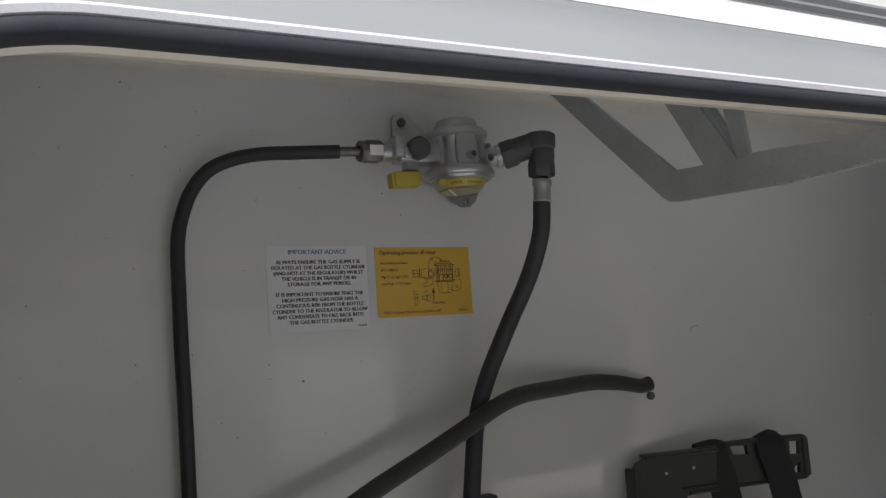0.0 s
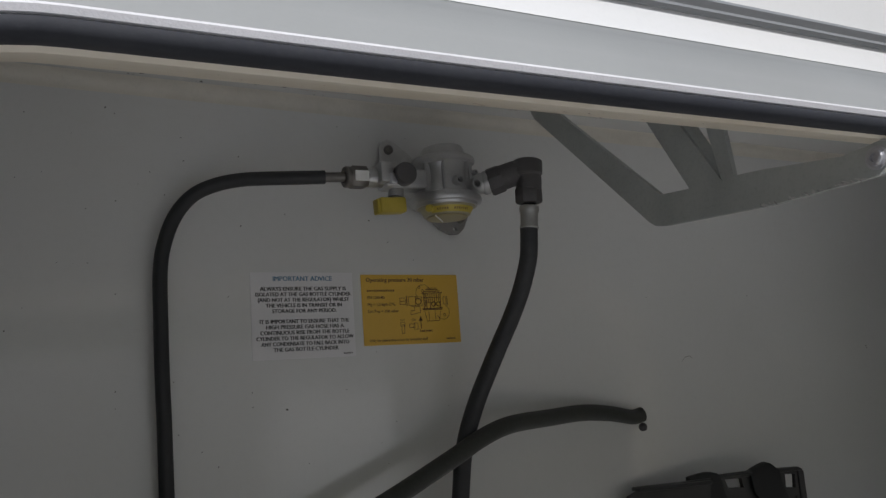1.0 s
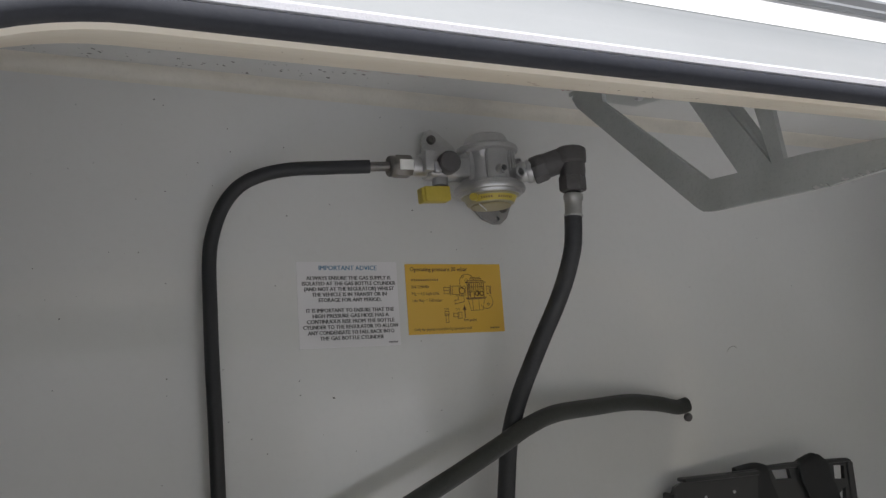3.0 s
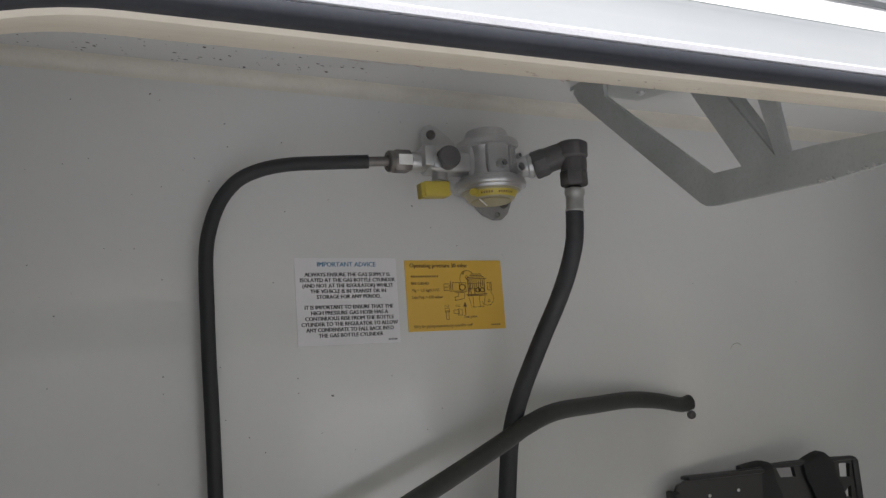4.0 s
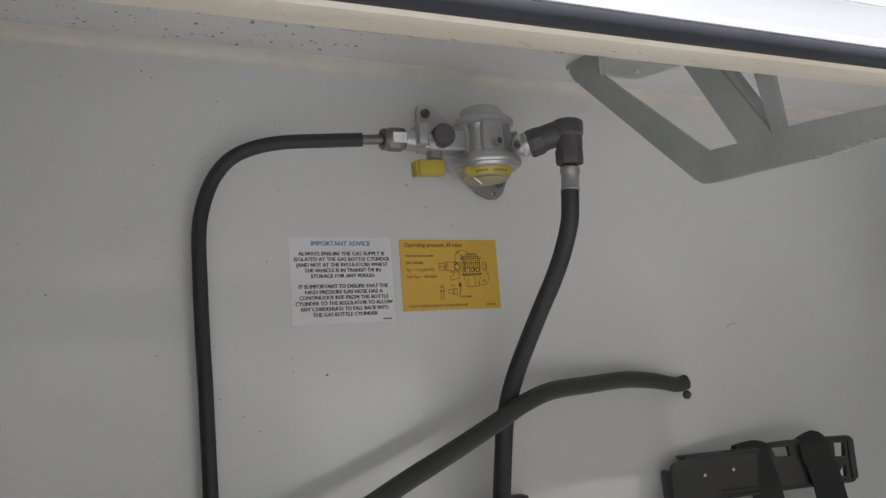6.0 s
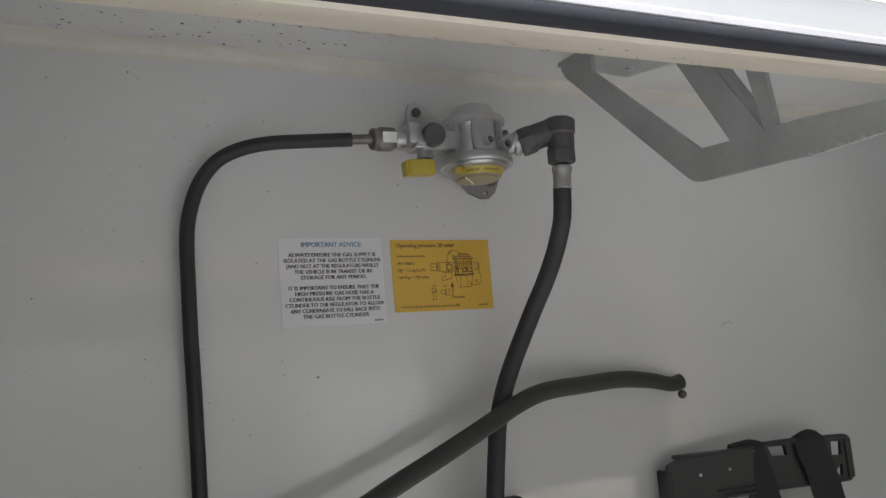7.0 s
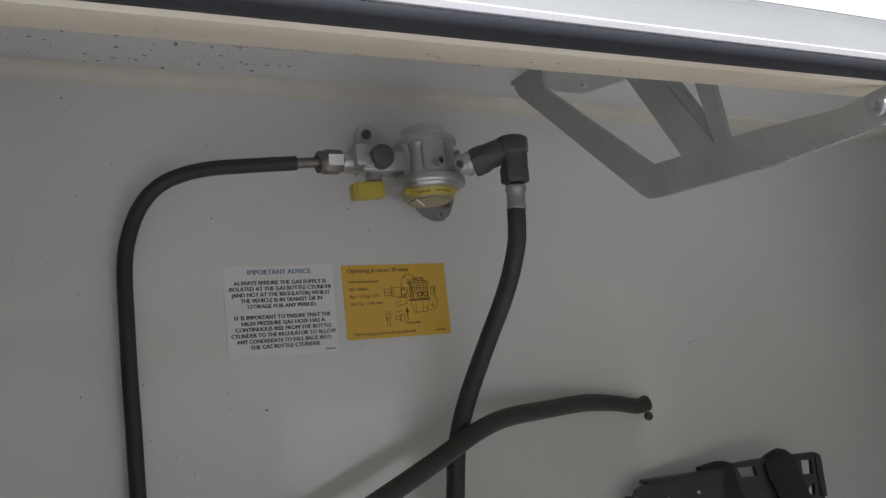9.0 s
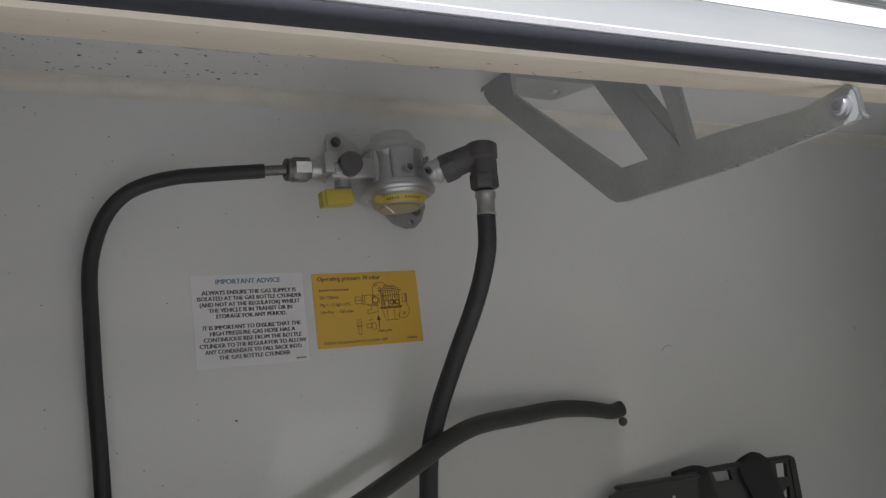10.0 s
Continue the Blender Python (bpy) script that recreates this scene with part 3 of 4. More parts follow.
def pressure_hose():
    root = thing("gas_hose", pose(0.355, 0.724, 0.10), "black rubber high-pressure gas hose hanging from an elbow fitting", "hose")
    inv = Matrix.Translation((-0.355, -0.724, -0.10))

    def add(name, bm, mat, label="", parent=root):
        bmesh.ops.transform(bm, matrix=inv, verts=bm.verts)
        return part(name, bm, mat, parent, label)

    add("rubber_tube", tube([(0.4057, 0.665, 0.6085), (0.4056, 0.667, 0.5929), (0.4051, 0.670, 0.5801), (0.4020, 0.678, 0.5591), (0.3978, 0.689, 0.5383), (0.3915, 0.700, 0.5173), (0.3836, 0.708, 0.4958), (0.3757, 0.715, 0.4744),
                             (0.3682, 0.719, 0.453), (0.3633, 0.722, 0.4315), (0.3609, 0.724, 0.4101), (0.3578, 0.724, 0.389), (0.3557, 0.724, 0.368), (0.354, 0.724, 0.30), (0.355, 0.724, 0.10)], 0.0070, 22, 6), HOSE)
    fer = add("ferrule", lathe([(0.0060, 0.0), (0.0074, 0.0003), (0.0077, 0.0012), (0.0070, 0.0026), (0.0069, 0.0128), (0.0076, 0.0142), (0.0079, 0.0156), (0.0078, 0.0182), (0.0065, 0.0190)], 28, toward((0.4058, 0.665, 0.6060), (0.4078, 0.665, 0.6260))), FERRULE, "crimped metal ferrule")
    add("swivel_nut", lathe([(0.0060, 0.0), (0.0098, 0.0005), (0.0108, 0.0018), (0.0108, 0.0118), (0.0100, 0.0132), (0.006, 0.0136)], sides=6, m=toward((0.4079, 0.665, 0.6265), (0.4087, 0.665, 0.650))), BLACK_FITTING, "black hexagon swivel nut")
    elbow = add("elbow", tube([(0.4086, 0.6650, 0.6385), (0.4092, 0.6645, 0.6465), (0.4078, 0.6660, 0.6530), (0.4010, 0.6720, 0.6530), (0.3885, 0.6830, 0.6490)], 0.0102, 24, 6), BLACK_FITTING, "black elbow fitting")
    add("elbow_cap", lathe([(0.0, 0.0), (0.0105, 0.0002), (0.0121, 0.0020), (0.0124, 0.0110), (0.0120, 0.0124), (0.0100, 0.0138), (0, 0.0145)], 32, m=toward((0.4085, 0.6650, 0.6490), (0.4100, 0.6645, 0.68))), BLACK_FITTING, "", elbow)
    add("elbow_block", box(0.4010, 0.6580, 0.6470, 0.4180, 0.6735, 0.6615, 0.0048, 4), BLACK_FITTING, "", elbow)
    add("union_nut", lathe([(0.006, 0.0), (0.0106, 0.0004), (0.0116, 0.0018), (0.0116, 0.0105), (0.0108, 0.0122), (0.006, 0.0126)], sides=8, m=toward((0.3845, 0.6860, 0.6474), (0.3990, 0.6745, 0.6525))), BLACK_FITTING, "black hexagon union nut")
    return root


pressure_hose()


def bent_hose():
    root = thing("drain_hose", pose(0.19, 0.66, 0.30), "weathered dark grey rubber hose bent across the wall, cut end", "hose")
    inv = Matrix.Translation((-0.19, -0.66, -0.30))
    pts = [(0.06, 0.66, 0.02), (0.09, 0.665, 0.22), (0.14, 0.675, 0.335), (0.19, 0.682, 0.373), (0.2264, 0.688, 0.3870), (0.2377, 0.690, 0.3913), (0.2644, 0.696, 0.4016), (0.3036, 0.700, 0.4169), (0.3448, 0.703, 0.4342), (0.3739, 0.708, 0.4460),
           (0.4052, 0.714, 0.4535), (0.4508, 0.722, 0.4555), (0.4926, 0.729, 0.4565), (0.528, 0.734, 0.453), (0.5560, 0.738, 0.4478), (0.5700, 0.740, 0.4492)]
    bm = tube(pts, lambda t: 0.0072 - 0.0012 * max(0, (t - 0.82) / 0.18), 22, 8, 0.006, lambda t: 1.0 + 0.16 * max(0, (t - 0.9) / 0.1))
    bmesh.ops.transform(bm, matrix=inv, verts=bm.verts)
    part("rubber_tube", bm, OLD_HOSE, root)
    ball = lathe([(0.0040 * math.sin(radians(a)), -0.0040 * math.cos(radians(a))) for a in range(0, 181, 15)], 20, Matrix.Translation((0.5672, 0.7372, 0.4378)))
    bmesh.ops.transform(ball, matrix=inv, verts=ball.verts)
    part("end_plug", ball, BLACK_FITTING, root, "small round black plug")
    return root


bent_hose()


# ---- hinge bracket ----
def hinge_bracket():
    x0 = 0.443
    root = thing("hinge_bracket", pose(x0, 0.69, 0.7225), "grey galvanised steel hinge bracket with triangular struts under the ceiling", "bracket")
    inv = Matrix.Translation((-x0, -0.69, -0.7225))

    def add(name, bm, mat, label="", parent=root):
        bmesh.ops.transform(bm, matrix=inv, verts=bm.verts)
        return part(name, bm, mat, parent, label)

    def side(outline, x=x0, t=0.004, holes=()):
        bm = plate(outline, t, holes)
        for v in bm.verts:
            v.co = Vector((x + v.co.y, v.co.x, v.co.z))
        return bm

    outline = [(0.3840, 0.5935), (0.3846, 0.5978), (0.3870, 0.6008), (0.3905, 0.6020), (0.4141, 0.5995), (0.4700, 0.6062), (0.4868, 0.6074), (0.4990, 0.6066), (0.5290, 0.6085), (0.5559, 0.6105), (0.660, 0.7030), (0.6600, 0.7225),
               (0.6960, 0.7235), (0.7000, 0.7190), (0.6950, 0.7100), (0.5700, 0.5935), (0.5640, 0.5895), (0.5560, 0.5880), (0.4641, 0.5828), (0.3865, 0.5835), (0.3843, 0.5860)]
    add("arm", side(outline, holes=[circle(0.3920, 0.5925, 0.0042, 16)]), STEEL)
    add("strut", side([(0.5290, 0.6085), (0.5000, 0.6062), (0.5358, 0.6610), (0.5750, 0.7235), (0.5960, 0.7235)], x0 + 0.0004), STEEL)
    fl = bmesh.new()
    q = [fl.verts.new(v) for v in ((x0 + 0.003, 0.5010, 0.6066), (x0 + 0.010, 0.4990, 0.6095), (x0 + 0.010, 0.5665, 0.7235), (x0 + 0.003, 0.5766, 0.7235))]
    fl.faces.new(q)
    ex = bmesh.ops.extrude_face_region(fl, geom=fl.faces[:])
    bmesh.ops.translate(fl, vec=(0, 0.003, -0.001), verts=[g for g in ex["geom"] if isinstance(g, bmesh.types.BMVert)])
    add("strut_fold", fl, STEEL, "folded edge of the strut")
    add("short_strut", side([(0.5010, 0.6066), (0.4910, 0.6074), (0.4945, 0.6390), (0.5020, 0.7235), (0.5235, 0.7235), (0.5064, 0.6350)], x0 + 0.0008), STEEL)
    top = plate([(0.0, 0.0), (0.096, 0.0), (0.078, 0.040), (0.0, 0.036)], 0.0035)
    for v in top.verts:
        v.co = Vector((x0 + 0.0005 + v.co.x, 0.6685 + v.co.z, CEIL - 0.0036 + v.co.y))
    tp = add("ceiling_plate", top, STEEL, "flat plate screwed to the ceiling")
    for sx, sy in ((0.5079, 0.6885), (0.4700, 0.6960)):
        add("screw", lathe([(0, 0.0024), (0.0022, 0.0022), (0.0036, 0.0012), (0.0040, 0.0)], 16, toward((sx, sy, CEIL - 0.0036), (sx, sy, 0.5))), BRIGHT_STEEL, "small screw head", tp)
    bolt = add("bolt", lathe([(0.0, 0.0010), (0.0022, 0.0010), (0.0025, 0.0030), (0.0042, 0.0029), (0.0048, 0.0023), (0.0050, 0.0)], 28, toward((x0, 0.3930, 0.5930), (x0 - 1, 0.3930, 0.5930))), PALE_BOLT, "dull zinc socket-head pivot bolt")
    add("washer", lathe([(0.0, 0.0), (0.0066, 0.0002), (0.0066, 0.0008), (0.0, 0.0010)], 28, toward((x0, 0.3930, 0.5930), (x0 - 1, 0.3930, 0.5930))), PALE_BOLT, "", bolt)
    clip = tube([(x0 + 0.002, 0.3900, 0.6020), (x0 + 0.002, 0.3868, 0.6010), (x0 + 0.002, 0.3842, 0.5978), (x0 + 0.002, 0.3835, 0.5918), (x0 + 0.002, 0.3834, 0.5866), (x0 + 0.002, 0.3824, 0.5840), (x0 + 0.002, 0.3800, 0.5826)], 0.0010, 8, 5)
    bmesh.ops.scale(clip, vec=(2.0, 1, 1), space=Matrix.Translation((-x0 - 0.002, 0, 0)), verts=clip.verts)
    rng = random.Random(3)
    for name, mat, n, lo, hi in (("grime", GRIME, 14, 0.400, 0.500), ("bare_patch", ALLOY_PLATE, 34, 0.392, 0.480)):
        bm = bmesh.new()
        for i in range(n):
            y = rng.uniform(lo, hi)
            blot(bm, (x0, y, 0.5832 + rng.uniform(0.0002, 0.0022) * rng.random()), Vector((0, 1, 0)), Vector((0, 0, 1)), Vector((-1, 0, 0)), rng.uniform(0.0002, 0.0005), rng.uniform(2.5, 7.0), rng, 0.0002 if mat is GRIME else 0.0003)
        add(name, bm, mat, "dark grime on the lower edge" if mat is GRIME else "worn bright patches")
    add("edge_clip", clip, BRIGHT_STEEL, "bright turned steel edge")
    return root


hinge_bracket()


# ---- bottle cradles ----
def cradle_main():
    root = thing("bottle_cradle", pose(0.5425, 0.7415, 0.345, 0, 0, -12.5), "black plastic gas bottle cradle with slots on the wall", "bottle cradle")
    k = 1.0243

    def sx(x):
        return (x - 0.545) * k

    body = plate([(sx(0.612), 0.0), (sx(0.7225), -0.0005), (sx(0.7265), 0.0008), (sx(0.7285), 0.004), (sx(0.7298), 0.036), (sx(0.7285), 0.0402), (sx(0.7245), 0.0424), (sx(0.700), 0.0432), (sx(0.66), 0.0437), (sx(0.612), 0.0425)], 0.005,
                 [[(sx(0.7082), 0.0246), (sx(0.7190), 0.0236), (sx(0.7202), 0.0362), (sx(0.7088), 0.0369)], [(sx(0.7085), 0.0078), (sx(0.7178), 0.0052), (sx(0.7188), 0.0162), (sx(0.7150), 0.0146)],
                  [(sx(0.6463), 0.0300), (sx(0.6624), 0.0292), (sx(0.6610), 0.0382), (sx(0.6430), 0.0387)]])
    bmesh.ops.translate(body, vec=(0, -0.006, 0), verts=body.verts)
    part("slotted_plate", body, BLACK_PLASTIC, root)
    for z0, z1 in ((0.0390, 0.0428), (0.0000, 0.003)):
        part("edge_rib", box(sx(0.612), -0.0082, z0, sx(0.7240), -0.004, z1, 0.0014), BLACK_PLASTIC, root)
    part("end_rib", box(sx(0.7225), -0.0082, 0.0025, sx(0.7292), -0.004, 0.0395, 0.0018), BLACK_PLASTIC, root)
    hold = plate([(sx(0.537), -0.03), (sx(0.5790), -0.030), (sx(0.5850), -0.007), (sx(0.5905), 0.0000), (sx(0.620), 0.0004), (sx(0.625), 0.042), (sx(0.600), 0.0415), (sx(0.552), 0.0385), (sx(0.541), 0.034), (sx(0.537), 0.026)], 0.004)
    bmesh.ops.translate(hold, vec=(0, -0.012, 0), verts=hold.verts)
    h = part("holder", hold, BLACK_PLASTIC, root)
    part("top_wall", box(sx(0.550), -0.0165, 0.0370, sx(0.625), 0.000, 0.0408, 0.0018), BLACK_PLASTIC, h)
    part("side_wall", box(sx(0.536), -0.017, -0.03, sx(0.541), 0.003, 0.0290, 0.002), BLACK_PLASTIC, h)
    part("lower_rib", box(sx(0.592), -0.0150, 0.0008, sx(0.622), -0.010, 0.0034, 0.001), BLACK_PLASTIC, h)
    part("mid_rib", box(sx(0.585), -0.0145, 0.0062, sx(0.622), -0.010, 0.0082, 0.001), BLACK_PLASTIC, h)
    for px, pz in ((0.5700, 0.0225), (0.5985, 0.0245)):
        part("screw", lathe([(0, 0.0012), (0.0009, 0.0010), (0.0014, 0.0004), (0.0015, 0.0)], 14, toward((sx(px), -0.0125, pz), (sx(px), -1, pz))), WHITE_TAG, h, "white screw cap")
    return root


cradle_main()


def strap(x, top, lean, width, label, peak):
    """A webbing strap looped over the cradle's edge and hanging down."""
    y = 0.742 - (x - 0.545) * 0.2217
    root = thing("strap", pose(x, y, 0.345, 0, 0, -12.5), label, "strap", "straps on the cradle")
    bm = bmesh.new()
    line = [(0.010, -0.30, lean * 3.4), (-0.008, -0.10, lean * 1.8), (-0.0115, 0.0, lean * 0.6), (-0.0120, 0.030, 0.0), (-0.0105, top - 0.004, -0.001), (-0.004, top, -0.001), (0.0005, top - 0.004, 0.0), (0.001, 0.02, 0.001)]
    pts = spline([(lx, ly, lz) for ly, lz, lx in line], 6)
    # the fold over the top edge stands highest off its middle
    hump = [(-0.5, -0.0078), (-0.3, -0.0045), (-0.05, -0.0016), (0.15, 0.0), (0.32, -0.0014), (0.5, -0.0062)]
    rows = [[bm.verts.new((p.x + w * width, p.y, p.z + peak * d * min(1, max(0, (p.z - 0.02) / 0.02)))) for w, d in hump] for p in pts]
    for a, b in zip(rows, rows[1:]):
        for i in range(len(hump) - 1):
            bm.faces.new((a[i], a[i + 1], b[i + 1], b[i]))
    ex = bmesh.ops.extrude_face_region(bm, geom=bm.faces[:])
    for g in ex["geom"]:
        if isinstance(g, bmesh.types.BMVert):
            g.co.y += 0.0016
    part("webbing", bm, WEBBING, root)
    return root


strap(0.621, 0.0468, 0.013, 0.031, "black webbing strap looped over the cradle", 0.35)
strap(0.684, 0.0500, 0.014, 0.032, "twisted black webbing strap over the cradle", 1.0)


def cradle_second():
    root = thing("bottle_cradle", pose(0.363, 0.745, 0.3280), "black plastic bottle cradle on the wall behind the hanging hose", "bottle cradle")
    part("slotted_plate", plate(rounded(-0.045, -0.04, 0.031, 0.044, 0.005), 0.005, [rounded(-0.035, 0.005, -0.02, 0.02, 0.002), rounded(0.008, 0.005, 0.022, 0.02, 0.002)]), BLACK_PLASTIC, root)
    part("edge_rib", box(-0.041, -0.006, 0.0402, 0.027, 0.001, 0.0440, 0.0012), BLACK_PLASTIC, root)
    return root


cradle_second()


# ---- stickers ----
def notice():
    w, h = 0.0838, 0.0669
    root = thing("warning_sticker", pose(0.2043, WALL - 0.0006, 0.5166), "white printed advice sticker on the locker wall", "sticker")
    sheet = plate(rounded(0, 0, w, h, 0.0008, 3), 0.0004)
    part("sheet", sheet, PAPER, root)
    lettering("IMPORTANT ADVICE", 0.0052, BLUE_INK, root, w / 2, 0.0603, bold=0.00015, name="heading", label="blue heading")
    lines = ["ALWAYS ENSURE THE GAS SUPPLY IS", "ISOLATED AT THE GAS BOTTLE CYLINDER", "(AND NOT AT THE REGULATOR) WHILST", "THE VEHICLE IS IN TRANSIT OR IN", "STORAGE FOR ANY PERIOD.", "", "IT IS IMPORTANT TO ENSURE THAT THE",
             "HIGH PRESSURE GAS HOSE HAS A", "CONTINUOUS RISE FROM THE BOTTLE", "CYLINDER TO THE REGULATOR TO ALLOW", "ANY CONDENSATE TO FALL BACK INTO", "THE GAS BOTTLE CYLINDER"]
    z = 0.0527
    widths = [1.0, 0.96, 0.935, 0.95, 0.97, 1, 0.94, 0.99, 0.97, 0.93, 0.905, 0.97]
    for text, wide in zip(lines, widths):
        if text:
            lettering(text, 0.00425, INK, root, w / 2 + 0.0008, z, wide=wide, bold=0.00018)
            z -= 0.0043
        else:
            z -= 0.0037
    bars = bmesh.new()
    for i in range(6):
        vs = [bars.verts.new((0.0735 + i * 0.0013 + dx, -0.0002, 0.0022 + dz)) for dx, dz in ((0, 0), (0.0009, 0), (0.0009, 0.0012), (0, 0.0012))]
        bars.faces.new(vs)
    part("print", bars, INK, root)
    return root


notice()


def diagram():
    w, h = 0.0900, 0.0577
    root = thing("regulator_sticker", pose(0.2956, WALL - 0.0006, 0.5242), "amber yellow regulator data sticker on the locker wall", "sticker")
    part("sheet", plate(rounded(0, 0, w, h, 0.0006, 3), 0.0004), ORANGE, root)
    lettering("Operating pressure 30 mbar", 0.0048, BROWN_INK, root, 0.0042, 0.0518, "LEFT", 0.96, 0.00016, "heading")
    bars = bmesh.new()
    for z, n, ww in ((0.0437, 12, 0.0017), (0.0248, 0, 0)):
        for i in range(n):
            vs = [bars.verts.new((0.0050 + i * 0.0021 + dx, -0.0002, z + dz)) for dx, dz in ((0, 0), (ww * 0.75, 0), (ww * 0.75, 0.0015), (0, 0.0015))]
            bars.faces.new(vs)
    part("print", bars, BROWN_INK, root)
    bars = bmesh.new()
    for i in range(5):
        vs = [bars.verts.new((0.0760 + i * 0.0018 + dx, -0.0002, 0.0030 + dz)) for dx, dz in ((0, 0), (0.0013, 0), (0.0013, 0.0012), (0, 0.0012))]
        bars.faces.new(vs)
    part("code_print", bars, BROWN_INK, root)
    for text, z in (("EN 12864D", 0.0377), ("Mg = 1,5 kg/h LPG", 0.0321), ("Lim Pop = 150 mbar", 0.0265)):
        lettering(text, 0.0033, BROWN_INK, root, 0.0048, z, "LEFT", 1.0, 0.00006)
    lettering("Only for piping inspection by specialist staff", 0.0031, BROWN_INK, root, 0.0048, 0.0030, "LEFT", 0.98, 0.00006)
    lettering("OFF", 0.0026, BROWN_INK, root, 0.0355, 0.0190)
    lettering("ON", 0.0026, BROWN_INK, root, 0.0458, 0.0190)
    lettering("Test point", 0.0030, BROWN_INK, root, 0.0568, 0.0098, bold=0.00012)
    thin, thick = 0.00042, 0.00072

    def rect(x0, z0, x1, z1):
        return [(x0, z0), (x1, z0), (x1, z1), (x0, z1), (x0, z0)]

    def ring(x, z, r, n=18, a0=0, a1=360):
        return [(x + r * math.cos(radians(a0 + (a1 - a0) * i / n)), z + r * math.sin(radians(a0 + (a1 - a0) * i / n))) for i in range(n + 1)]

    strokes([rect(0.0375, 0.0318, 0.0425, 0.0372), rect(0.0455, 0.0310, 0.0520, 0.0382), rect(0.0520, 0.0306, 0.0580, 0.0380), rect(0.0785, 0.0316, 0.0810, 0.0378), [(0.0375, 0.0345), (0.0425, 0.0345)],
             ring(0.0598, 0.0412, 0.0070, 20, 20, 230), ring(0.0592, 0.0428, 0.0012), ring(0.0775, 0.0250, 0.0062, 20, -150, 60), [(0.0600, 0.0258), (0.0622, 0.0175), (0.0735, 0.0178), (0.0755, 0.0262)],
             rect(0.0378, 0.0080, 0.0402, 0.0150), [(0.0600, 0.0330), (0.0758, 0.0333)], [(0.0600, 0.0372), (0.0758, 0.0375)], [(0.0632, 0.0452), (0.0728, 0.0454)], [(0.0640, 0.0262), (0.0640, 0.0180)], [(0.0700, 0.0262), (0.0702, 0.0180)], ring(0.0790, 0.0225, 0.0010), ring(0.0560, 0.0462, 0.0010), rect(0.0370, 0.0140, 0.0408, 0.0172), rect(0.0450, 0.0125, 0.0500, 0.0155), rect(0.0490, 0.0112, 0.0528, 0.0162),
             [(0.0478, 0.0300), (0.0560, 0.0298), (0.0560, 0.0250), (0.0472, 0.0232), (0.0470, 0.0262), (0.0505, 0.0268), (0.0505, 0.0298)]], thin, BROWN_INK, root, "line_drawing")
    strokes([[(0.0438, 0.0308), (0.0438, 0.0388)], ring(0.0545, 0.0342, 0.0026), [(0.0582, 0.0278), (0.0775, 0.0285)], [(0.0592, 0.0270), (0.0765, 0.0274)], [(0.0582, 0.0410), (0.0775, 0.0414)], [(0.0600, 0.0425), (0.0755, 0.0428)], [(0.0625, 0.0440), (0.0735, 0.0442)],
             [(0.0600, 0.0285), (0.0598, 0.0405)], [(0.0625, 0.0285), (0.0622, 0.0400)], [(0.0660, 0.0285), (0.0660, 0.0400)], [(0.0700, 0.0310), (0.0700, 0.0400)], [(0.0755, 0.0285), (0.0758, 0.0405)], ring(0.0690, 0.0318, 0.0018), ring(0.0735, 0.0318, 0.0018), [(0.0642, 0.0330), (0.0640, 0.0402)], [(0.0680, 0.0345), (0.0680, 0.0402)], [(0.0720, 0.0345), (0.0722, 0.0402)], [(0.0740, 0.0350), (0.0741, 0.0402)], [(0.0612, 0.0300), (0.0611, 0.0400)], [(0.0822, 0.0312), (0.0822, 0.0380)],
             [(0.0558, 0.0118), (0.0558, 0.0195)]], thick, BROWN_INK, root, "bold_drawing")
    arrow = bmesh.new()
    arrow.faces.new([arrow.verts.new((x, -0.0002, z)) for x, z in ((0.0507, 0.0190), (0.0543, 0.0190), (0.0525, 0.0232))])
    part("arrow_head", arrow, BROWN_INK, root)
    return root


diagram()


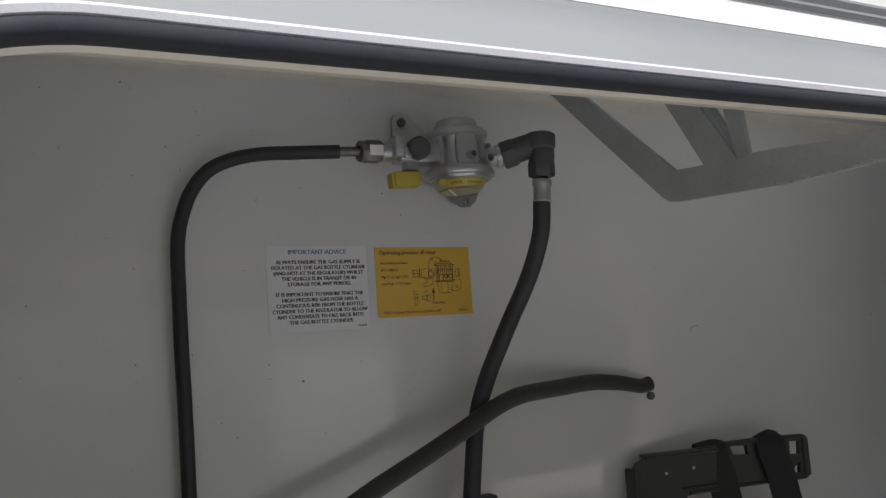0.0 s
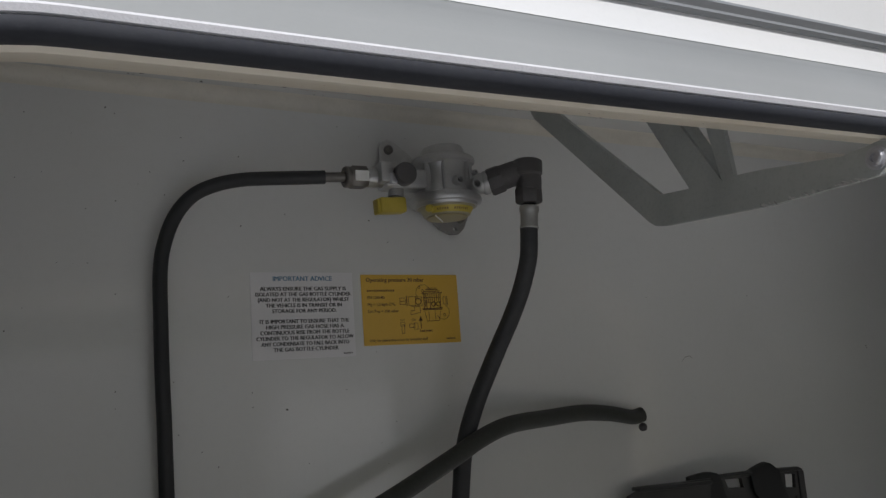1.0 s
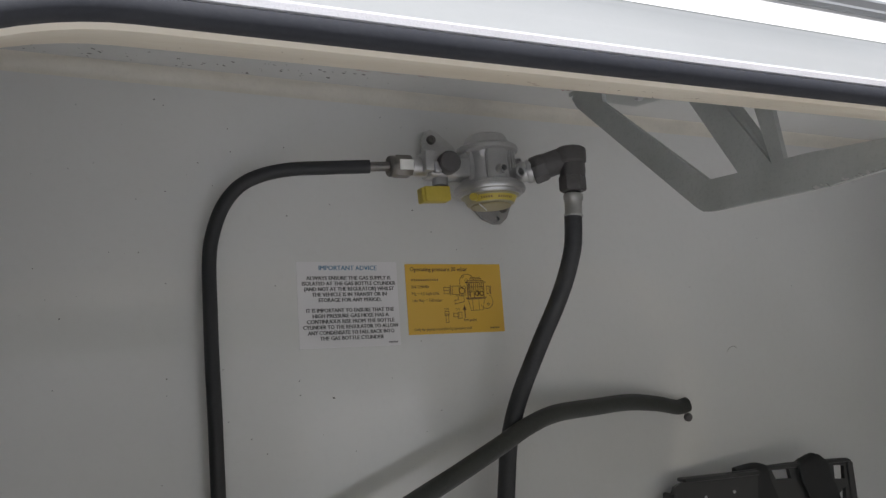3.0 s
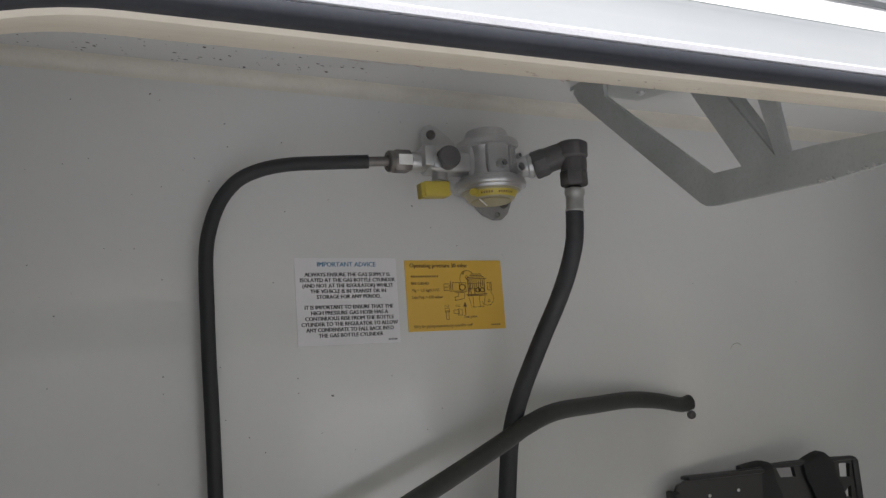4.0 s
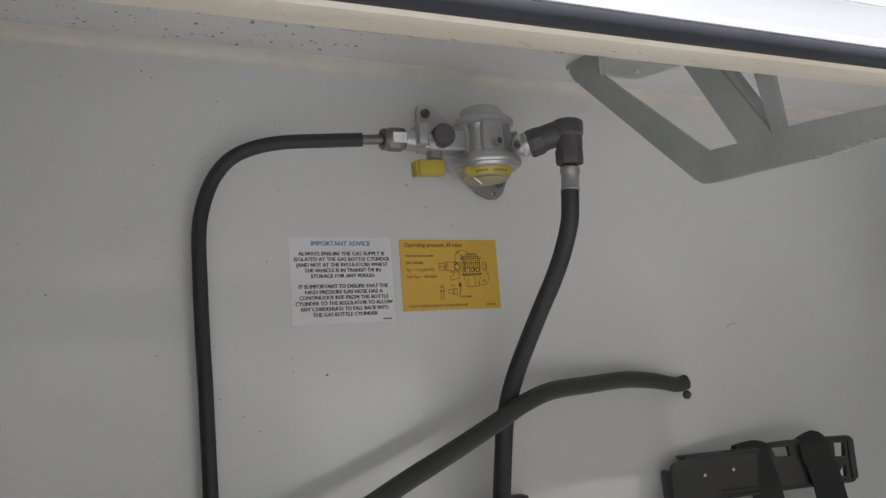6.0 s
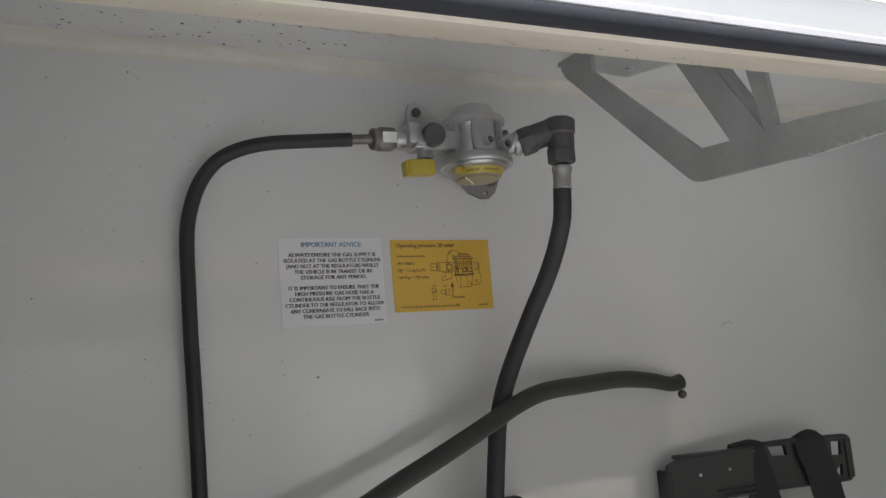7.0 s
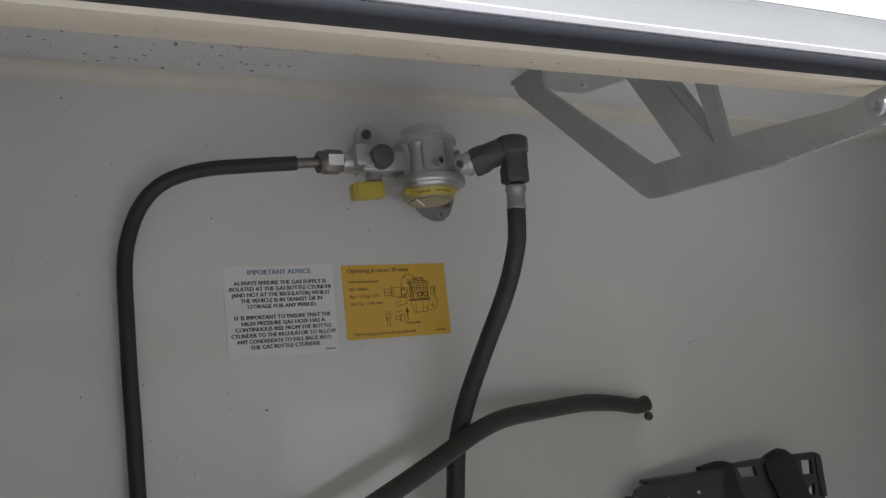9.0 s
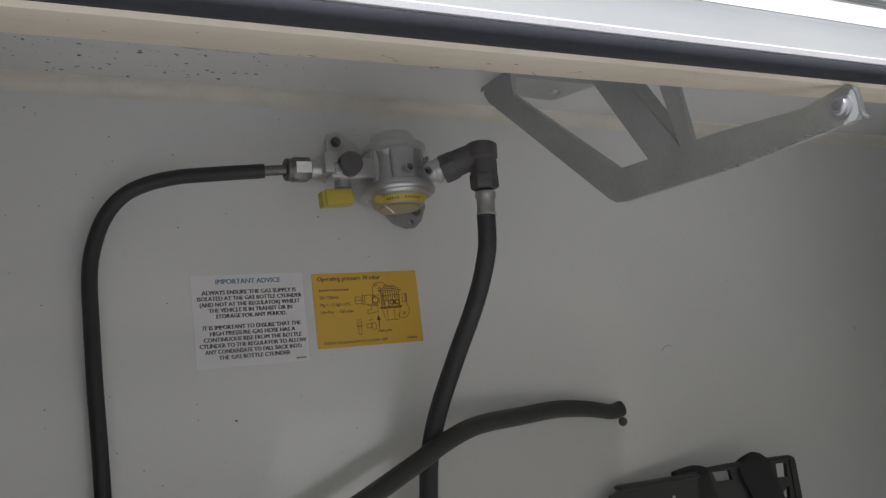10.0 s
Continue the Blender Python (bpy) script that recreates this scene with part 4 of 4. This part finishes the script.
# ---- spots and scuffs ----
def spots():
    rng = random.Random(7)
    X, Y, Z = Vector((1, 0, 0)), Vector((0, 1, 0)), Vector((0, 0, 1))
    bm = bmesh.new()
    known = [(0.254, 0.713, 1.6), (0.169, 0.694, 1.7), (0.168, 0.735, 1.6), (0.191, 0.724, 1.3), (0.230, 0.727, 1.6), (0.133, 0.7065, 1.6), (0.2115, 0.6895, 1.2), (0.238, 0.7146, 1.2), (0.202, 0.705, 1.3), (0.116, 0.7445, 0.9)]
    for x, y, r in known:
        blot(bm, (x, min(y, WALL - 0.015), CEIL), X, Y, -Z, r * 0.0008, 1.7, rng)
    for i in range(210):
        x = 0.32 * rng.betavariate(1.3, 1.7)
        y = rng.uniform(0.64, WALL - 0.014)
        blot(bm, (x, y, CEIL), X, Y, -Z, rng.choice((0.0003, 0.0004, 0.0004, 0.0005, 0.0006, 0.0009)), 1.9, rng)
    tagged(part("mould_spots", bm, MOULD), "dark mould spots on the locker ceiling", "mould spots", kind="stuff")
    bm = bmesh.new()
    for x, z, r in ((0.2295, 0.4791, 1.3), (0.1025, 0.7036, 0.9), (0.1554, 0.6853, 0.7), (0.1987, 0.6736, 0.7), (0.1988, 0.6192, 0.8), (0.3219, 0.6091, 0.8), (0.1074, 0.5003, 0.8), (0.0389, 0.544, 0.8), (0.306, 0.627, 0.9)):
        blot(bm, (x, WALL, z), X, Z, -Y, r * 0.00065, 1.3, rng)
    for i in range(60):
        blot(bm, (rng.uniform(0.0, 0.42), WALL, rng.uniform(0.42, 0.71)), X, Z, -Y, rng.choice((0.0002, 0.0003, 0.0004)), 1.5, rng)
    tagged(part("dirt_specks", bm, MOULD), "small dark dirt specks on the back wall", "dirt specks", kind="stuff")
    bm = bmesh.new()
    for i in range(22):
        k = i / 21
        x, z = 0.6385 + 0.0135 * k, 0.4955 + 0.0052 * math.sin(math.pi * min(1, k * 0.82)) + 0.0004 * math.sin(k * 9)
        blot(bm, (x, WALL, z), X, Z, -Y, 0.00042, 1.5, rng)
    for x, z, r in ((0.780, 0.360, 0.0006), (0.930, 0.500, 0.0011), (0.931, 0.4975, 0.0008), (0.742, 0.560, 0.0006), (0.700, 0.610, 0.0005), (0.600, 0.560, 0.0005)):
        blot(bm, (x, WALL, z), X, Z, -Y, r, 1.6, rng)
    tagged(part("faint_scratches", bm, FAINT_MARK), "faint grey scratches on the back wall", "scratches", kind="stuff")
    # scuffs on the sloping edge of the opening
    run = Vector((0, 0.0545, 0.0176)).normalized()
    nrm = Vector((0, 0.0176, -0.0545)).normalized()

    def on_edge(x, k):
        return Vector((x, 0.3895 + 0.0545 * k, OZ1 + LEAN * x + 0.0176 * k))

    bm, red = bmesh.new(), bmesh.new()
    for x, k, r, s in ((0.2415, 0.93, 0.0010, 3.0), (0.182, 0.85, 0.0009, 2.2), (0.1845, 0.90, 0.0007, 2.5), (0.2165, 0.75, 0.0008, 2.2), (0.205, 0.55, 0.0009, 1.2), (0.300, 0.5, 0.0007, 2.0), (0.318, 0.75, 0.0006, 1.2), (0.262, 0.4, 0.0007, 2.5), (0.252, 0.5, 0.0006, 3.0)):
        blot(bm, on_edge(x, k), X, run, nrm, r, s, rng, 0.0005)
    for i in range(40):
        blot(bm, on_edge(rng.uniform(0.0, 0.5), rng.uniform(0.1, 0.95)), X, run, nrm, rng.choice((0.0002, 0.0003, 0.0004)), rng.uniform(1, 2.5), rng, 0.0005)
    for x, k, r, s in ((0.150, 0.975, 0.0006, 14.0), (0.138, 0.98, 0.0007, 9.0), (0.165, 0.96, 0.0005, 12.0), (0.24, 0.97, 0.0005, 7.0), (0.262, 0.88, 0.0005, 9.0), (0.29, 0.93, 0.0004, 8.0), (0.21, 0.6, 0.0004, 7.0)):
        blot(red, on_edge(x, k), X, run, nrm, r, s, rng, 0.0006)
    for x, k, n, turn in ((0.287, 0.80, 5, 0.9), (0.298, 0.62, 4, -0.7), (0.262, 0.93, 6, 0.2), (0.205, 0.86, 5, 0.35), (0.330, 0.88, 4, 0.5)):
        for i in range(n):
            blot(bm, on_edge(x + 0.0014 * i, k + 0.03 * i * turn), X, run, nrm, 0.0003, 3.2, rng, 0.0005)
    tagged(part("scuff_marks", bm, SCUFF), "brown scuff marks on the opening edge", "scuff marks", kind="stuff")
    tagged(part("red_scuffs", red, RED_SCUFF), "reddish scrapes on the opening edge", "scuff marks", kind="stuff")


spots()
